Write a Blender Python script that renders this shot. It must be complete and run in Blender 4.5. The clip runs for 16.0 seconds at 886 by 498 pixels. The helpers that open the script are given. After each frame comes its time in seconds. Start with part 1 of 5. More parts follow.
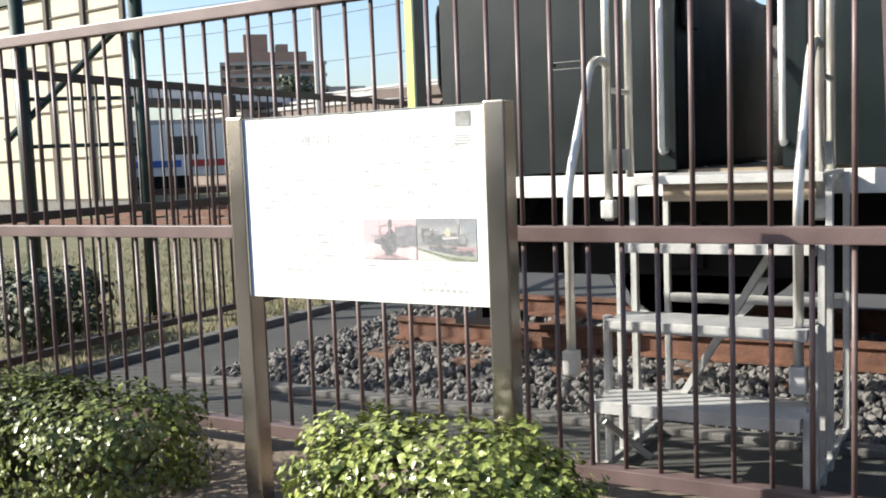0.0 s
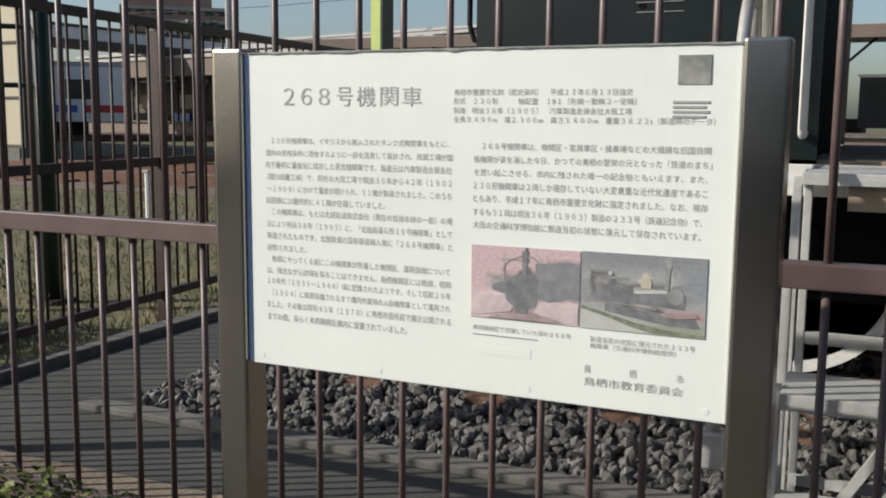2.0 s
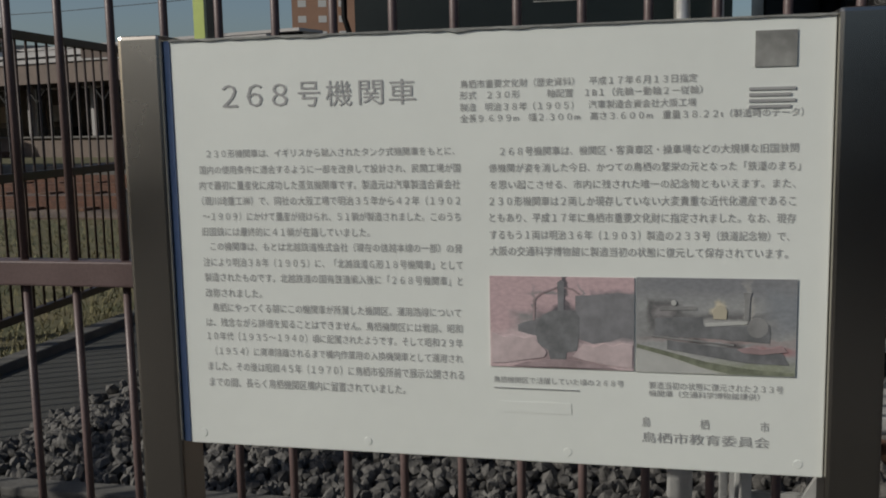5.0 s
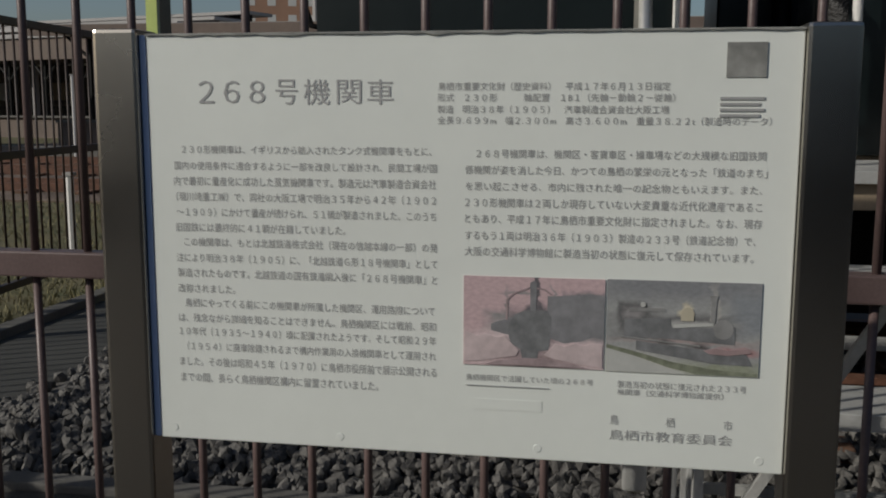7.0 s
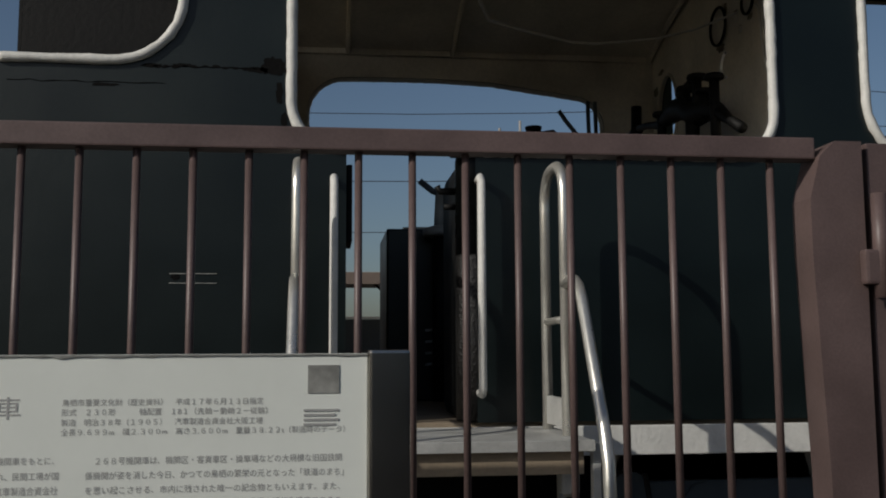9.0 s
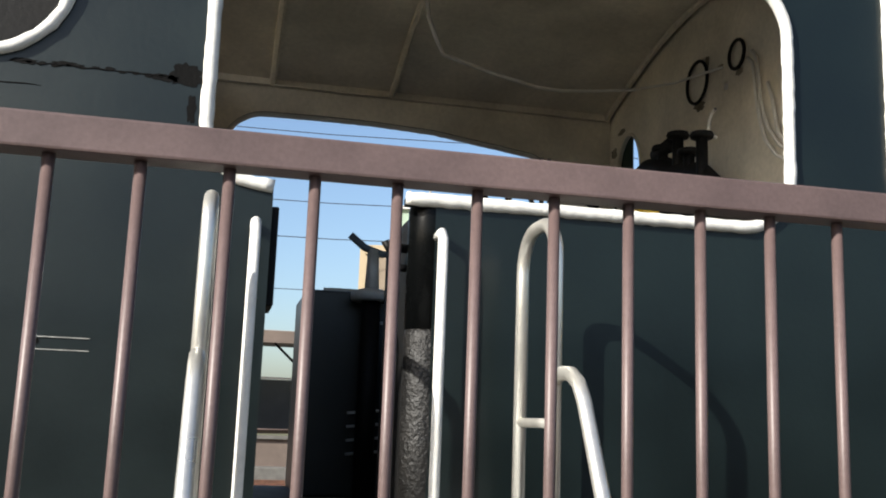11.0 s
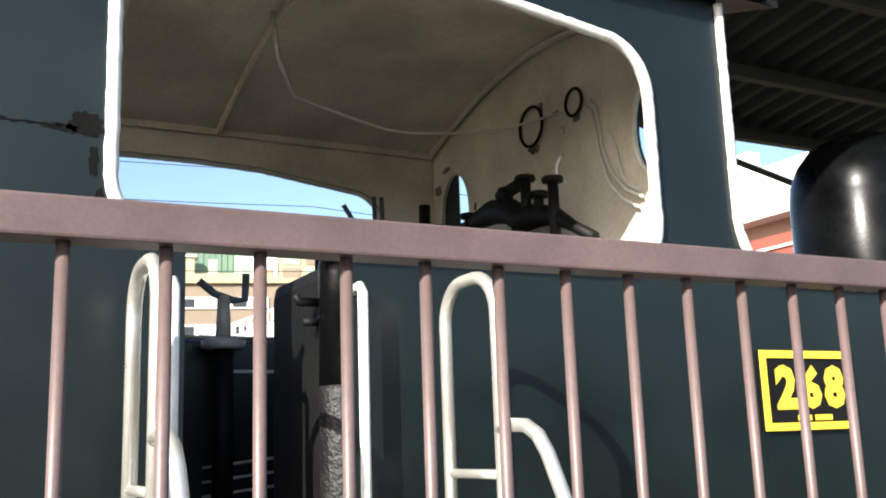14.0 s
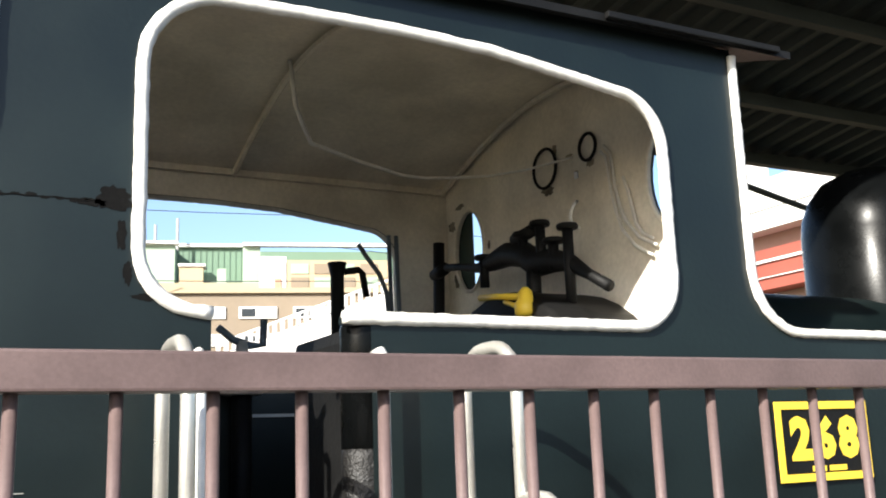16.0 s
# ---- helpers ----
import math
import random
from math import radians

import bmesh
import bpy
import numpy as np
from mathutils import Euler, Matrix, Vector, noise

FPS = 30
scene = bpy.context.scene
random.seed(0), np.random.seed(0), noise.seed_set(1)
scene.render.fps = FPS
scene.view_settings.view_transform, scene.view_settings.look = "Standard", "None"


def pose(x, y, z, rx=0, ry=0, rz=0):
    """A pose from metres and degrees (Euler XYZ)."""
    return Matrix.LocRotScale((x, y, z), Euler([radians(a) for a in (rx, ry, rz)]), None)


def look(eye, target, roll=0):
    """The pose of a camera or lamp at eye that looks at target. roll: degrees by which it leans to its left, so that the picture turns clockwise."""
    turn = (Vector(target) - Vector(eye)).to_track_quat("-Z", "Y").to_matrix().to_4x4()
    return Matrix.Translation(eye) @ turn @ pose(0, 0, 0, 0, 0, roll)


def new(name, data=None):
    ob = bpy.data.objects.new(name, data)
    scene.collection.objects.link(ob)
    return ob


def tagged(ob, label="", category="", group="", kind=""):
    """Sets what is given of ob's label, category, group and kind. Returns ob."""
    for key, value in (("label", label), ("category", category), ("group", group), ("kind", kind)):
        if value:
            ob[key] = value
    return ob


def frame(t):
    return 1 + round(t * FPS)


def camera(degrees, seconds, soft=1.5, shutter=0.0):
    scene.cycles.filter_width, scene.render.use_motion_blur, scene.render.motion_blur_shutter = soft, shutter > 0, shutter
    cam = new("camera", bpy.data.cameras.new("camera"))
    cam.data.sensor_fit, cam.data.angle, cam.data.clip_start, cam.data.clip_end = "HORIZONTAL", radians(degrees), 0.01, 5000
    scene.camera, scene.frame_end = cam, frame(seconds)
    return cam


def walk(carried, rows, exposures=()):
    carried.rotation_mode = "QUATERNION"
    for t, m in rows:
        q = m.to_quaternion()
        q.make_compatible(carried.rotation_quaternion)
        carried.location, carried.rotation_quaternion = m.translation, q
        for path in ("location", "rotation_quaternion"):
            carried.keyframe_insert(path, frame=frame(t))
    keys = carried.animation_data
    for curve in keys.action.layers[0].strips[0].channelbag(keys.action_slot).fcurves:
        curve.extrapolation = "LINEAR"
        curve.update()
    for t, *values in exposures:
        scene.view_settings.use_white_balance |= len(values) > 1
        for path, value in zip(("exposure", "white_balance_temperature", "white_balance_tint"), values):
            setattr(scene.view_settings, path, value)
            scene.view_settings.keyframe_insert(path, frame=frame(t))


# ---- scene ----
cam = camera(48.92, 16.0, soft=1.9)
PATH = [
    (0.0, (3.142, -3.091, 1.320, 84.68, 2.18, 29.87)),
    (0.5, (2.878, -2.837, 1.321, 85.81, 1.00, 28.53)),
    (1.0, (2.607, -2.436, 1.331, 87.31, 1.40, 29.86)),
    (1.5, (2.371, -2.230, 1.302, 86.24, -0.40, 28.26)),
    (2.0, (2.011, -2.094, 1.361, 82.24, -0.50, 24.35)),
    (2.5, (1.835, -1.951, 1.332, 82.30, 0.42, 20.75)),
    (3.0, (1.731, -1.808, 1.378, 80.76, 1.58, 18.46)),
    (3.5, (1.628, -1.831, 1.351, 82.47, 0.54, 14.09)),
    (6.0, (1.565, -1.844, 1.368, 82.19, 1.17, 11.73)),
    (6.5, (1.547, -1.850, 1.377, 81.62, 0.38, 10.17)),
    (7.0, (1.549, -1.867, 1.374, 81.73, -0.13, 9.58)),
    (7.3, (1.526, -1.876, 1.364, 82.09, -0.20, 7.82)),
    (7.5, (1.515, -1.895, 1.360, 83.57, -0.12, 5.59)),
    (7.7, (1.475, -1.911, 1.377, 84.06, 0.24, 0.88)),
    (8.0, (1.567, -1.968, 1.367, 86.11, 0.98, -2.68)),
    (8.3, (1.636, -2.011, 1.419, 86.79, 3.11, -5.22)),
    (8.6, (1.693, -2.054, 1.460, 89.56, 1.81, -5.34)),
    (9.0, (1.733, -2.144, 1.479, 96.12, 0.30, -6.76)),
    (9.2, (1.741, -2.094, 1.517, 96.21, 2.54, -8.24)),
    (11.3, (1.656, -1.338, 1.594, 100.11, -2.65, -12.93)),
    (11.5, (1.622, -1.354, 1.596, 99.79, -3.15, -12.37)),
    (12.0, (1.435, -1.213, 1.600, 100.51, 0.81, -11.53)),
    (12.5, (1.288, -1.179, 1.624, 100.56, -0.13, -18.09)),
    (13.0, (1.162, -1.177, 1.627, 100.15, 0.42, -24.33)),
    (13.5, (1.163, -1.180, 1.665, 101.44, 1.44, -28.55)),
    (14.0, (1.183, -1.206, 1.677, 101.17, 1.98, -27.81)),
    (14.5, (1.195, -1.235, 1.696, 102.06, 2.21, -29.46)),
    (15.0, (1.145, -1.293, 1.742, 104.50, 0.84, -28.35)),
    (15.5, (1.140, -1.265, 1.800, 102.43, 1.76, -27.30)),
    (16.0, (1.118, -1.262, 1.845, 101.51, 2.04, -27.36)),
]
EXPOSURES = [(0.0, 1.3), (0.5, 1.1), (1.0, 0.8), (1.5, 0.6), (2.0, 0.25), (2.5, -0.1), (3.0, -0.35), (3.5, -0.5), (7.0, -0.85), (8.0, -0.92), (9.2, -1.0),
             (9.8, -0.4), (10.8, 0.9), (11.5, 0.95), (12.0, 1.2), (12.5, 1.4), (14.5, 1.53), (16.0, 1.48)]
walk(cam, [(t, pose(*p)) for t, p in PATH], EXPOSURES)

# ---- light: clear winter sky, sun from behind the camera's left shoulder ----
SUN_EL = radians(28.2)
SUN_TO = Vector((-0.857, -0.515, 0)).normalized()
world = bpy.data.worlds.new("sky")
scene.world = world
world.use_nodes = True
wn = world.node_tree
sky = wn.nodes.new("ShaderNodeTexSky")
sky.sky_type, sky.sun_disc, sky.sun_elevation = "NISHITA", False, SUN_EL
sky.sun_rotation = math.atan2(SUN_TO.x, SUN_TO.y)
sky.ozone_density, sky.dust_density = 2.6, 2.0
wn.links.new(sky.outputs[0], wn.nodes["Background"].inputs[0])
wn.nodes["Background"].inputs[1].default_value = 0.106
sun = new("sun", bpy.data.lights.new("sun", "SUN"))
sun.data.energy, sun.data.angle, sun.data.color = 4.9, radians(0.55), (1.0, 0.955, 0.87)
sun_dir = SUN_TO * math.cos(SUN_EL) + Vector((0, 0, math.sin(SUN_EL)))
sun.matrix_world = look(tuple(sun_dir * 30), (0, 0, 0))


# ---- materials ----
def material(name, base, rough=0.6, metal=0.0, vary=0.25, scale=6.0, fine=60.0, bump=0.15, dark=None, random_tint=0.0, coat=0.0, spec=0.4):
    """Principled surface with broad stains, fine grain and a little relief."""
    m = bpy.data.materials.new(name)
    m.use_nodes = True
    nt = m.node_tree
    b = nt.nodes["Principled BSDF"]
    b.inputs["Roughness"].default_value, b.inputs["Metallic"].default_value = rough, metal
    b.inputs["Coat Weight"].default_value = coat
    b.inputs["Specular IOR Level"].default_value = spec
    tc = nt.nodes.new("ShaderNodeTexCoord")
    n1, n2 = nt.nodes.new("ShaderNodeTexNoise"), nt.nodes.new("ShaderNodeTexNoise")
    n1.inputs["Scale"].default_value, n1.inputs["Detail"].default_value = scale, 6
    n2.inputs["Scale"].default_value, n2.inputs["Detail"].default_value = fine, 4
    for n in (n1, n2):
        nt.links.new(tc.outputs["Object"], n.inputs["Vector"])
    ramp = nt.nodes.new("ShaderNodeMapRange")
    ramp.inputs["From Min"].default_value, ramp.inputs["From Max"].default_value = 0.35, 0.68
    nt.links.new(n1.outputs["Fac"], ramp.inputs["Value"])
    mix = nt.nodes.new("ShaderNodeMix")
    mix.data_type = "RGBA"
    lo = dark or tuple(c * (1 - vary) for c in base)
    mix.inputs[6].default_value, mix.inputs[7].default_value = (*lo, 1), (*base, 1)
    nt.links.new(ramp.outputs[0], mix.inputs[0])
    hsv = nt.nodes.new("ShaderNodeHueSaturation")
    nt.links.new(mix.outputs[2], hsv.inputs["Color"])
    val = nt.nodes.new("ShaderNodeMapRange")
    val.inputs["To Min"].default_value, val.inputs["To Max"].default_value = 1 - vary * 0.6, 1 + vary * 0.6
    nt.links.new(n2.outputs["Fac"], val.inputs["Value"])
    last = val.outputs[0]
    if random_tint:
        geo = nt.nodes.new("ShaderNodeNewGeometry")
        oi = nt.nodes.new("ShaderNodeObjectInfo")
        add = nt.nodes.new("ShaderNodeMath")
        add.operation = "ADD"
        nt.links.new(geo.outputs["Random Per Island"], add.inputs[0])
        nt.links.new(oi.outputs["Random"], add.inputs[1])
        rr = nt.nodes.new("ShaderNodeMapRange")
        rr.inputs["From Max"].default_value = 2.0
        rr.inputs["To Min"].default_value, rr.inputs["To Max"].default_value = 1 - random_tint, 1 + random_tint
        nt.links.new(add.outputs[0], rr.inputs["Value"])
        mul = nt.nodes.new("ShaderNodeMath")
        mul.operation = "MULTIPLY"
        nt.links.new(last, mul.inputs[0])
        nt.links.new(rr.outputs[0], mul.inputs[1])
        last = mul.outputs[0]
    nt.links.new(last, hsv.inputs["Value"])
    nt.links.new(hsv.outputs[0], b.inputs["Base Color"])
    rv = nt.nodes.new("ShaderNodeMapRange")
    rv.inputs["To Min"].default_value, rv.inputs["To Max"].default_value = max(0.04, rough - 0.12), min(1, rough + 0.12)
    nt.links.new(n1.outputs["Fac"], rv.inputs["Value"])
    nt.links.new(rv.outputs[0], b.inputs["Roughness"])
    if bump:
        bp = nt.nodes.new("ShaderNodeBump")
        bp.inputs["Strength"].default_value, bp.inputs["Distance"].default_value = bump, 0.01
        nt.links.new(n2.outputs["Fac"], bp.inputs["Height"])
        nt.links.new(bp.outputs[0], b.inputs["Normal"])
    return m


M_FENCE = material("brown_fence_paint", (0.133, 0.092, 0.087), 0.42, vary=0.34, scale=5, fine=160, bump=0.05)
# Darker copy of the fence brown; the side fence's shade is in this colour.
M_FENCE_DARK = material("shade_darkened_fence_paint", (0.045, 0.028, 0.024), 0.5, vary=0.35, scale=8, fine=80)
M_BLACK = material("black_engine_paint", (0.0048, 0.0098, 0.0096), 0.36, vary=0.4, scale=2.2, fine=45, bump=0.06, spec=0.45)
M_SOOT = material("matt_black_iron", (0.006, 0.006, 0.006), 0.6, vary=0.4, scale=5, fine=50, spec=0.2)
M_CHIP = material("chipped_black_primer", (0.0035, 0.0035, 0.0035), 0.75, vary=0.4, scale=40, fine=90, bump=0.2, spec=0.1)
M_OILY = material("oily_black_paint", (0.0035, 0.004, 0.0042), 0.26, vary=0.5, scale=6, fine=50, bump=0.03, spec=0.10)
M_WHITE = material("white_trim_paint", (0.68, 0.672, 0.635), 0.5, vary=0.14, scale=14, fine=60, bump=0.25)
M_CREAM = material("cream_cab_lining", (0.82, 0.765, 0.655), 0.55, vary=0.30, scale=2.6, fine=40, bump=0.12)
M_STEEL = material("stainless_post", (0.40, 0.37, 0.325), 0.24, metal=1.0, vary=0.05, scale=3, fine=120, bump=0)
M_GALV = material("galvanised_steel", (0.50, 0.50, 0.48), 0.5, metal=0.25, vary=0.22, scale=10, fine=70)
M_ALU = material("aluminium_pipe", (0.72, 0.70, 0.64), 0.32, metal=0.75, vary=0.12, scale=10, fine=80, bump=0.05)
M_BOARD = material("white_sign_board", (0.71, 0.735, 0.69), 0.38, vary=0.05, scale=2.5, fine=30, bump=0.02)
M_INK = material("grey_print", (0.35, 0.35, 0.345), 0.5, vary=0.1, bump=0)
M_BLUE_EDGE = material("blue_board_edge", (0.33, 0.42, 0.62), 0.4, vary=0.1)
M_PHOTO_MID = material("faded_print_midtone", (0.30, 0.30, 0.28), 0.4, vary=0.4, scale=30, fine=90, bump=0)
M_PRINT_DARK = material("print_dark_tone", (0.235, 0.235, 0.245), 0.4, vary=0.25, scale=40, fine=120, bump=0)
M_PRINT_BLACK = material("print_black_tone", (0.205, 0.21, 0.215), 0.4, vary=0.35, scale=50, fine=140, bump=0)
M_PRINT_MID = material("print_middle_tone", (0.27, 0.27, 0.265), 0.4, vary=0.25, scale=40, fine=120, bump=0)
M_PRINT_PALE = material("print_pale_tone", (0.47, 0.475, 0.45), 0.4, vary=0.12, scale=30, fine=90, bump=0)
M_PRINT_CREAM = material("print_cream_tone", (0.47, 0.43, 0.33), 0.4, vary=0.1, scale=30, fine=90, bump=0)
M_PRINT_GREEN = material("print_green_tone", (0.24, 0.26, 0.19), 0.4, vary=0.4, scale=60, fine=160, bump=0)
M_PRINT_TINT = material("print_reddish_grey_tone", (0.38, 0.30, 0.305), 0.4, vary=0.3, scale=50, fine=120, bump=0)
M_PRINT_SMOKE = material("print_smoke_tone", (0.57, 0.47, 0.47), 0.4, vary=0.2, scale=45, fine=120, bump=0)
M_PRINT_RED = material("print_red_tone", (0.36, 0.265, 0.265), 0.4, vary=0.2, scale=50, fine=120, bump=0)
M_YELLOW = material("yellow_enamel", (0.80, 0.56, 0.05), 0.4, vary=0.08, bump=0.03)
M_RUST = material("rusty_rail", (0.14, 0.065, 0.04), 0.75, vary=0.45, scale=10, fine=60, bump=0.4)
M_SLEEPER = material("weathered_sleeper", (0.15, 0.085, 0.055), 0.85, vary=0.45, scale=8, fine=40, bump=0.5)
M_STONE = material("ballast_stone", (0.135, 0.129, 0.120), 0.8, vary=0.4, scale=25, fine=120, bump=0.4, random_tint=0.55)
M_CONCRETE = material("path_concrete", (0.066, 0.066, 0.061), 0.85, vary=0.25, scale=2.5, fine=60, bump=0.3)
M_ASPHALT = material("worn_asphalt", (0.06, 0.058, 0.055), 0.9, vary=0.3, scale=1.5, fine=70, bump=0.4)
M_TAN_DARK = material("dark_brown_wall", (0.085, 0.073, 0.060), 0.85, vary=0.25, scale=1.2, fine=25, bump=0.2)
M_KERB = material("concrete_kerb", (0.14, 0.135, 0.124), 0.85, vary=0.3, scale=6, fine=70, bump=0.3)
M_SOIL = material("dry_soil", (0.22, 0.175, 0.13), 0.95, vary=0.4, scale=4, fine=50, bump=0.7)
M_GRASS = material("dry_winter_grass_ground", (0.145, 0.122, 0.066), 0.95, vary=0.55, scale=2.2, fine=36, bump=0.9, dark=(0.08, 0.084, 0.038))
M_LEAF = material("hedge_leaf", (0.20, 0.235, 0.06), 0.30, vary=0.35, scale=5, fine=40, bump=0.05, random_tint=0.75)
M_LEAF_DARK = material("dark_shrub_leaf", (0.035, 0.05, 0.022), 0.5, vary=0.35, scale=5, fine=40, bump=0.05, random_tint=0.5)
M_TWIG = material("twig_bark", (0.09, 0.065, 0.045), 0.9, vary=0.3)
M_BLADE = material("dry_grass_blade", (0.19, 0.17, 0.085), 0.8, vary=0.3, random_tint=0.5, bump=0)
M_LIME = material("yellow_green_post_paint", (0.50, 0.60, 0.19), 0.5, vary=0.12, scale=5)
M_GREEN = material("dark_green_post_paint", (0.022, 0.045, 0.035), 0.45, vary=0.3)
M_BEIGE = material("beige_cladding", (0.40, 0.36, 0.265), 0.7, vary=0.08, scale=0.4, fine=8, bump=0.03)
M_BROWN_WALL = material("brown_tile_facade", (0.30, 0.20, 0.16), 0.8, vary=0.12, scale=0.3, fine=4, bump=0)
M_BRICK_WALL = material("orange_tile_facade", (0.40, 0.235, 0.16), 0.8, vary=0.1, scale=0.3, fine=4, bump=0)
M_GREY_WALL = material("grey_facade", (0.34, 0.33, 0.32), 0.8, vary=0.12, scale=0.3, fine=4, bump=0)
M_WHITE_WALL = material("white_facade", (0.64, 0.63, 0.61), 0.7, vary=0.06, scale=0.3, fine=4, bump=0)
M_CREAM_WALL = material("cream_facade", (0.36, 0.29, 0.19), 0.75, vary=0.08, scale=0.3, fine=4, bump=0)
M_GREEN_WALL = material("pale_green_cladding", (0.115, 0.185, 0.13), 0.6, vary=0.08, scale=0.2, fine=3, bump=0)
M_RED_WALL = material("red_brown_facade", (0.25, 0.065, 0.045), 0.7, vary=0.12, scale=0.4, fine=4, bump=0)
M_TAN_WALL = material("tan_plaster_facade", (0.215, 0.172, 0.125), 0.8, vary=0.12, scale=0.4, fine=5, bump=0)
M_PALE_GREEN = material("pale_green_panel", (0.27, 0.35, 0.27), 0.7, vary=0.08, scale=0.3, fine=4, bump=0)
M_YARD = material("brown_yard_ballast", (0.17, 0.125, 0.095), 0.9, vary=0.45, scale=1.2, fine=18, bump=0.6)
M_STATION = material("weathered_station_brown", (0.16, 0.125, 0.105), 0.8, vary=0.25, scale=0.8, fine=6, bump=0.1)
M_FLOOR = material("pale_floor_bounce_and_apron", (0.34, 0.27, 0.19), 0.8, vary=0.3, scale=5, fine=50)
M_FLAKE = material("blistered_black_paint", (0.012, 0.011, 0.010), 0.5, vary=0.5, scale=24, fine=80, bump=0.7, dark=(0.004, 0.004, 0.004))
M_ROOF_DARK = material("dark_corrugated_roof", (0.035, 0.042, 0.038), 0.6, vary=0.3, scale=2, fine=30)
M_GLASS = material("dark_window_glass", (0.035, 0.04, 0.045), 0.12, vary=0.3, scale=1, bump=0)
M_TRAIN = material("white_train_body", (0.78, 0.77, 0.74), 0.4, vary=0.06, scale=0.5, bump=0)
M_BLUE = material("blue_stripe", (0.05, 0.13, 0.45), 0.4, vary=0.1, bump=0)
M_RED = material("red_stripe", (0.50, 0.05, 0.05), 0.4, vary=0.1, bump=0)
M_CABLE = material("black_cable", (0.02, 0.02, 0.02), 0.6, vary=0.1, bump=0)
M_GREY_PIPE = material("grey_hose", (0.10, 0.13, 0.16), 0.5, vary=0.15)


def print_photo(name, ground, marks):
    """A faded printed photograph: soft, ragged tone areas laid over a ground tone."""
    m = bpy.data.materials.new(name)
    m.use_nodes = True
    nt = m.node_tree
    bsdf = nt.nodes["Principled BSDF"]
    bsdf.inputs["Roughness"].default_value = 0.4
    tc = nt.nodes.new("ShaderNodeTexCoord")
    nz = nt.nodes.new("ShaderNodeTexNoise")
    nz.inputs["Scale"].default_value, nz.inputs["Detail"].default_value = 9.0, 6
    nt.links.new(tc.outputs["Generated"], nz.inputs["Vector"])
    warp = nt.nodes.new("ShaderNodeMix")
    warp.data_type = "VECTOR"
    warp.inputs[0].default_value = 0.13
    nt.links.new(tc.outputs["Generated"], warp.inputs[4])
    nt.links.new(nz.outputs["Color"], warp.inputs[5])
    last = None
    for u, v, ru, rv, tone, soft in marks:
        mp = nt.nodes.new("ShaderNodeMapping")
        mp.inputs["Location"].default_value = (-u / ru, 0, -v / rv)
        mp.inputs["Scale"].default_value = (1 / ru, 0, 1 / rv)
        nt.links.new(warp.outputs[1], mp.inputs["Vector"])
        if soft < 0:
            ab = nt.nodes.new("ShaderNodeVectorMath")
            ab.operation = "ABSOLUTE"
            nt.links.new(mp.outputs[0], ab.inputs[0])
            xyz = nt.nodes.new("ShaderNodeSeparateXYZ")
            nt.links.new(ab.outputs[0], xyz.inputs[0])
            ln = nt.nodes.new("ShaderNodeMath")
            ln.operation = "MAXIMUM"
            nt.links.new(xyz.outputs[0], ln.inputs[0])
            nt.links.new(xyz.outputs[2], ln.inputs[1])
        else:
            ln = nt.nodes.new("ShaderNodeVectorMath")
            ln.operation = "LENGTH"
            nt.links.new(mp.outputs[0], ln.inputs[0])
        fac = nt.nodes.new("ShaderNodeMapRange")
        fac.inputs["From Min"].default_value, fac.inputs["From Max"].default_value = 1 + abs(soft), 1 - abs(soft)
        nt.links.new(ln.outputs["Value"], fac.inputs["Value"])
        mix = nt.nodes.new("ShaderNodeMix")
        mix.data_type = "RGBA"
        mix.inputs[6].default_value, mix.inputs[7].default_value = (*ground, 1), (*tone, 1)
        nt.links.new(fac.outputs[0], mix.inputs[0])
        if last:
            nt.links.new(last, mix.inputs[6])
        last = mix.outputs[2]
    hsv = nt.nodes.new("ShaderNodeHueSaturation")
    n2 = nt.nodes.new("ShaderNodeTexNoise")
    n2.inputs["Scale"].default_value, n2.inputs["Detail"].default_value = 26.0, 5
    nt.links.new(tc.outputs["Generated"], n2.inputs["Vector"])
    val = nt.nodes.new("ShaderNodeMapRange")
    val.inputs["From Min"].default_value, val.inputs["From Max"].default_value = 0.3, 0.7
    val.inputs["To Min"].default_value, val.inputs["To Max"].default_value = 0.88, 1.12
    nt.links.new(n2.outputs["Fac"], val.inputs["Value"])
    nt.links.new(val.outputs[0], hsv.inputs["Value"])
    nt.links.new(last, hsv.inputs["Color"])
    nt.links.new(hsv.outputs[0], bsdf.inputs["Base Color"])
    return m


PINK, PALE, DK, MD = (0.50, 0.37, 0.38), (0.60, 0.50, 0.50), (0.13, 0.12, 0.13), (0.26, 0.25, 0.25)
M_PHOTO_PINK = print_photo("faded_pink_photograph", PINK, (
    (0.32, 0.50, 0.10, 0.09, MD, -0.4), (0.84, 0.56, 0.17, 0.24, (0.17, 0.17, 0.18), -0.10), (0.50, 0.40, 0.13, 0.20, DK, -0.35), (0.52, 0.56, 0.09, 0.13, DK, 0.25),
    (0.52, 0.84, 0.020, 0.18, DK, -0.3), (0.42, 0.78, 0.10, 0.012, MD, 0.6), (0.34, 0.68, 0.010, 0.12, MD, 0.6), (0.62, 0.74, 0.008, 0.12, MD, 0.6),
    (0.18, 0.24, 0.20, 0.13, PALE, 0.6), (0.82, 0.20, 0.22, 0.13, PALE, 0.6), (0.30, 0.40, 0.07, 0.08, PALE, 0.7), (0.52, 0.08, 0.20, 0.12, (0.22, 0.17, 0.17), 0.5)))
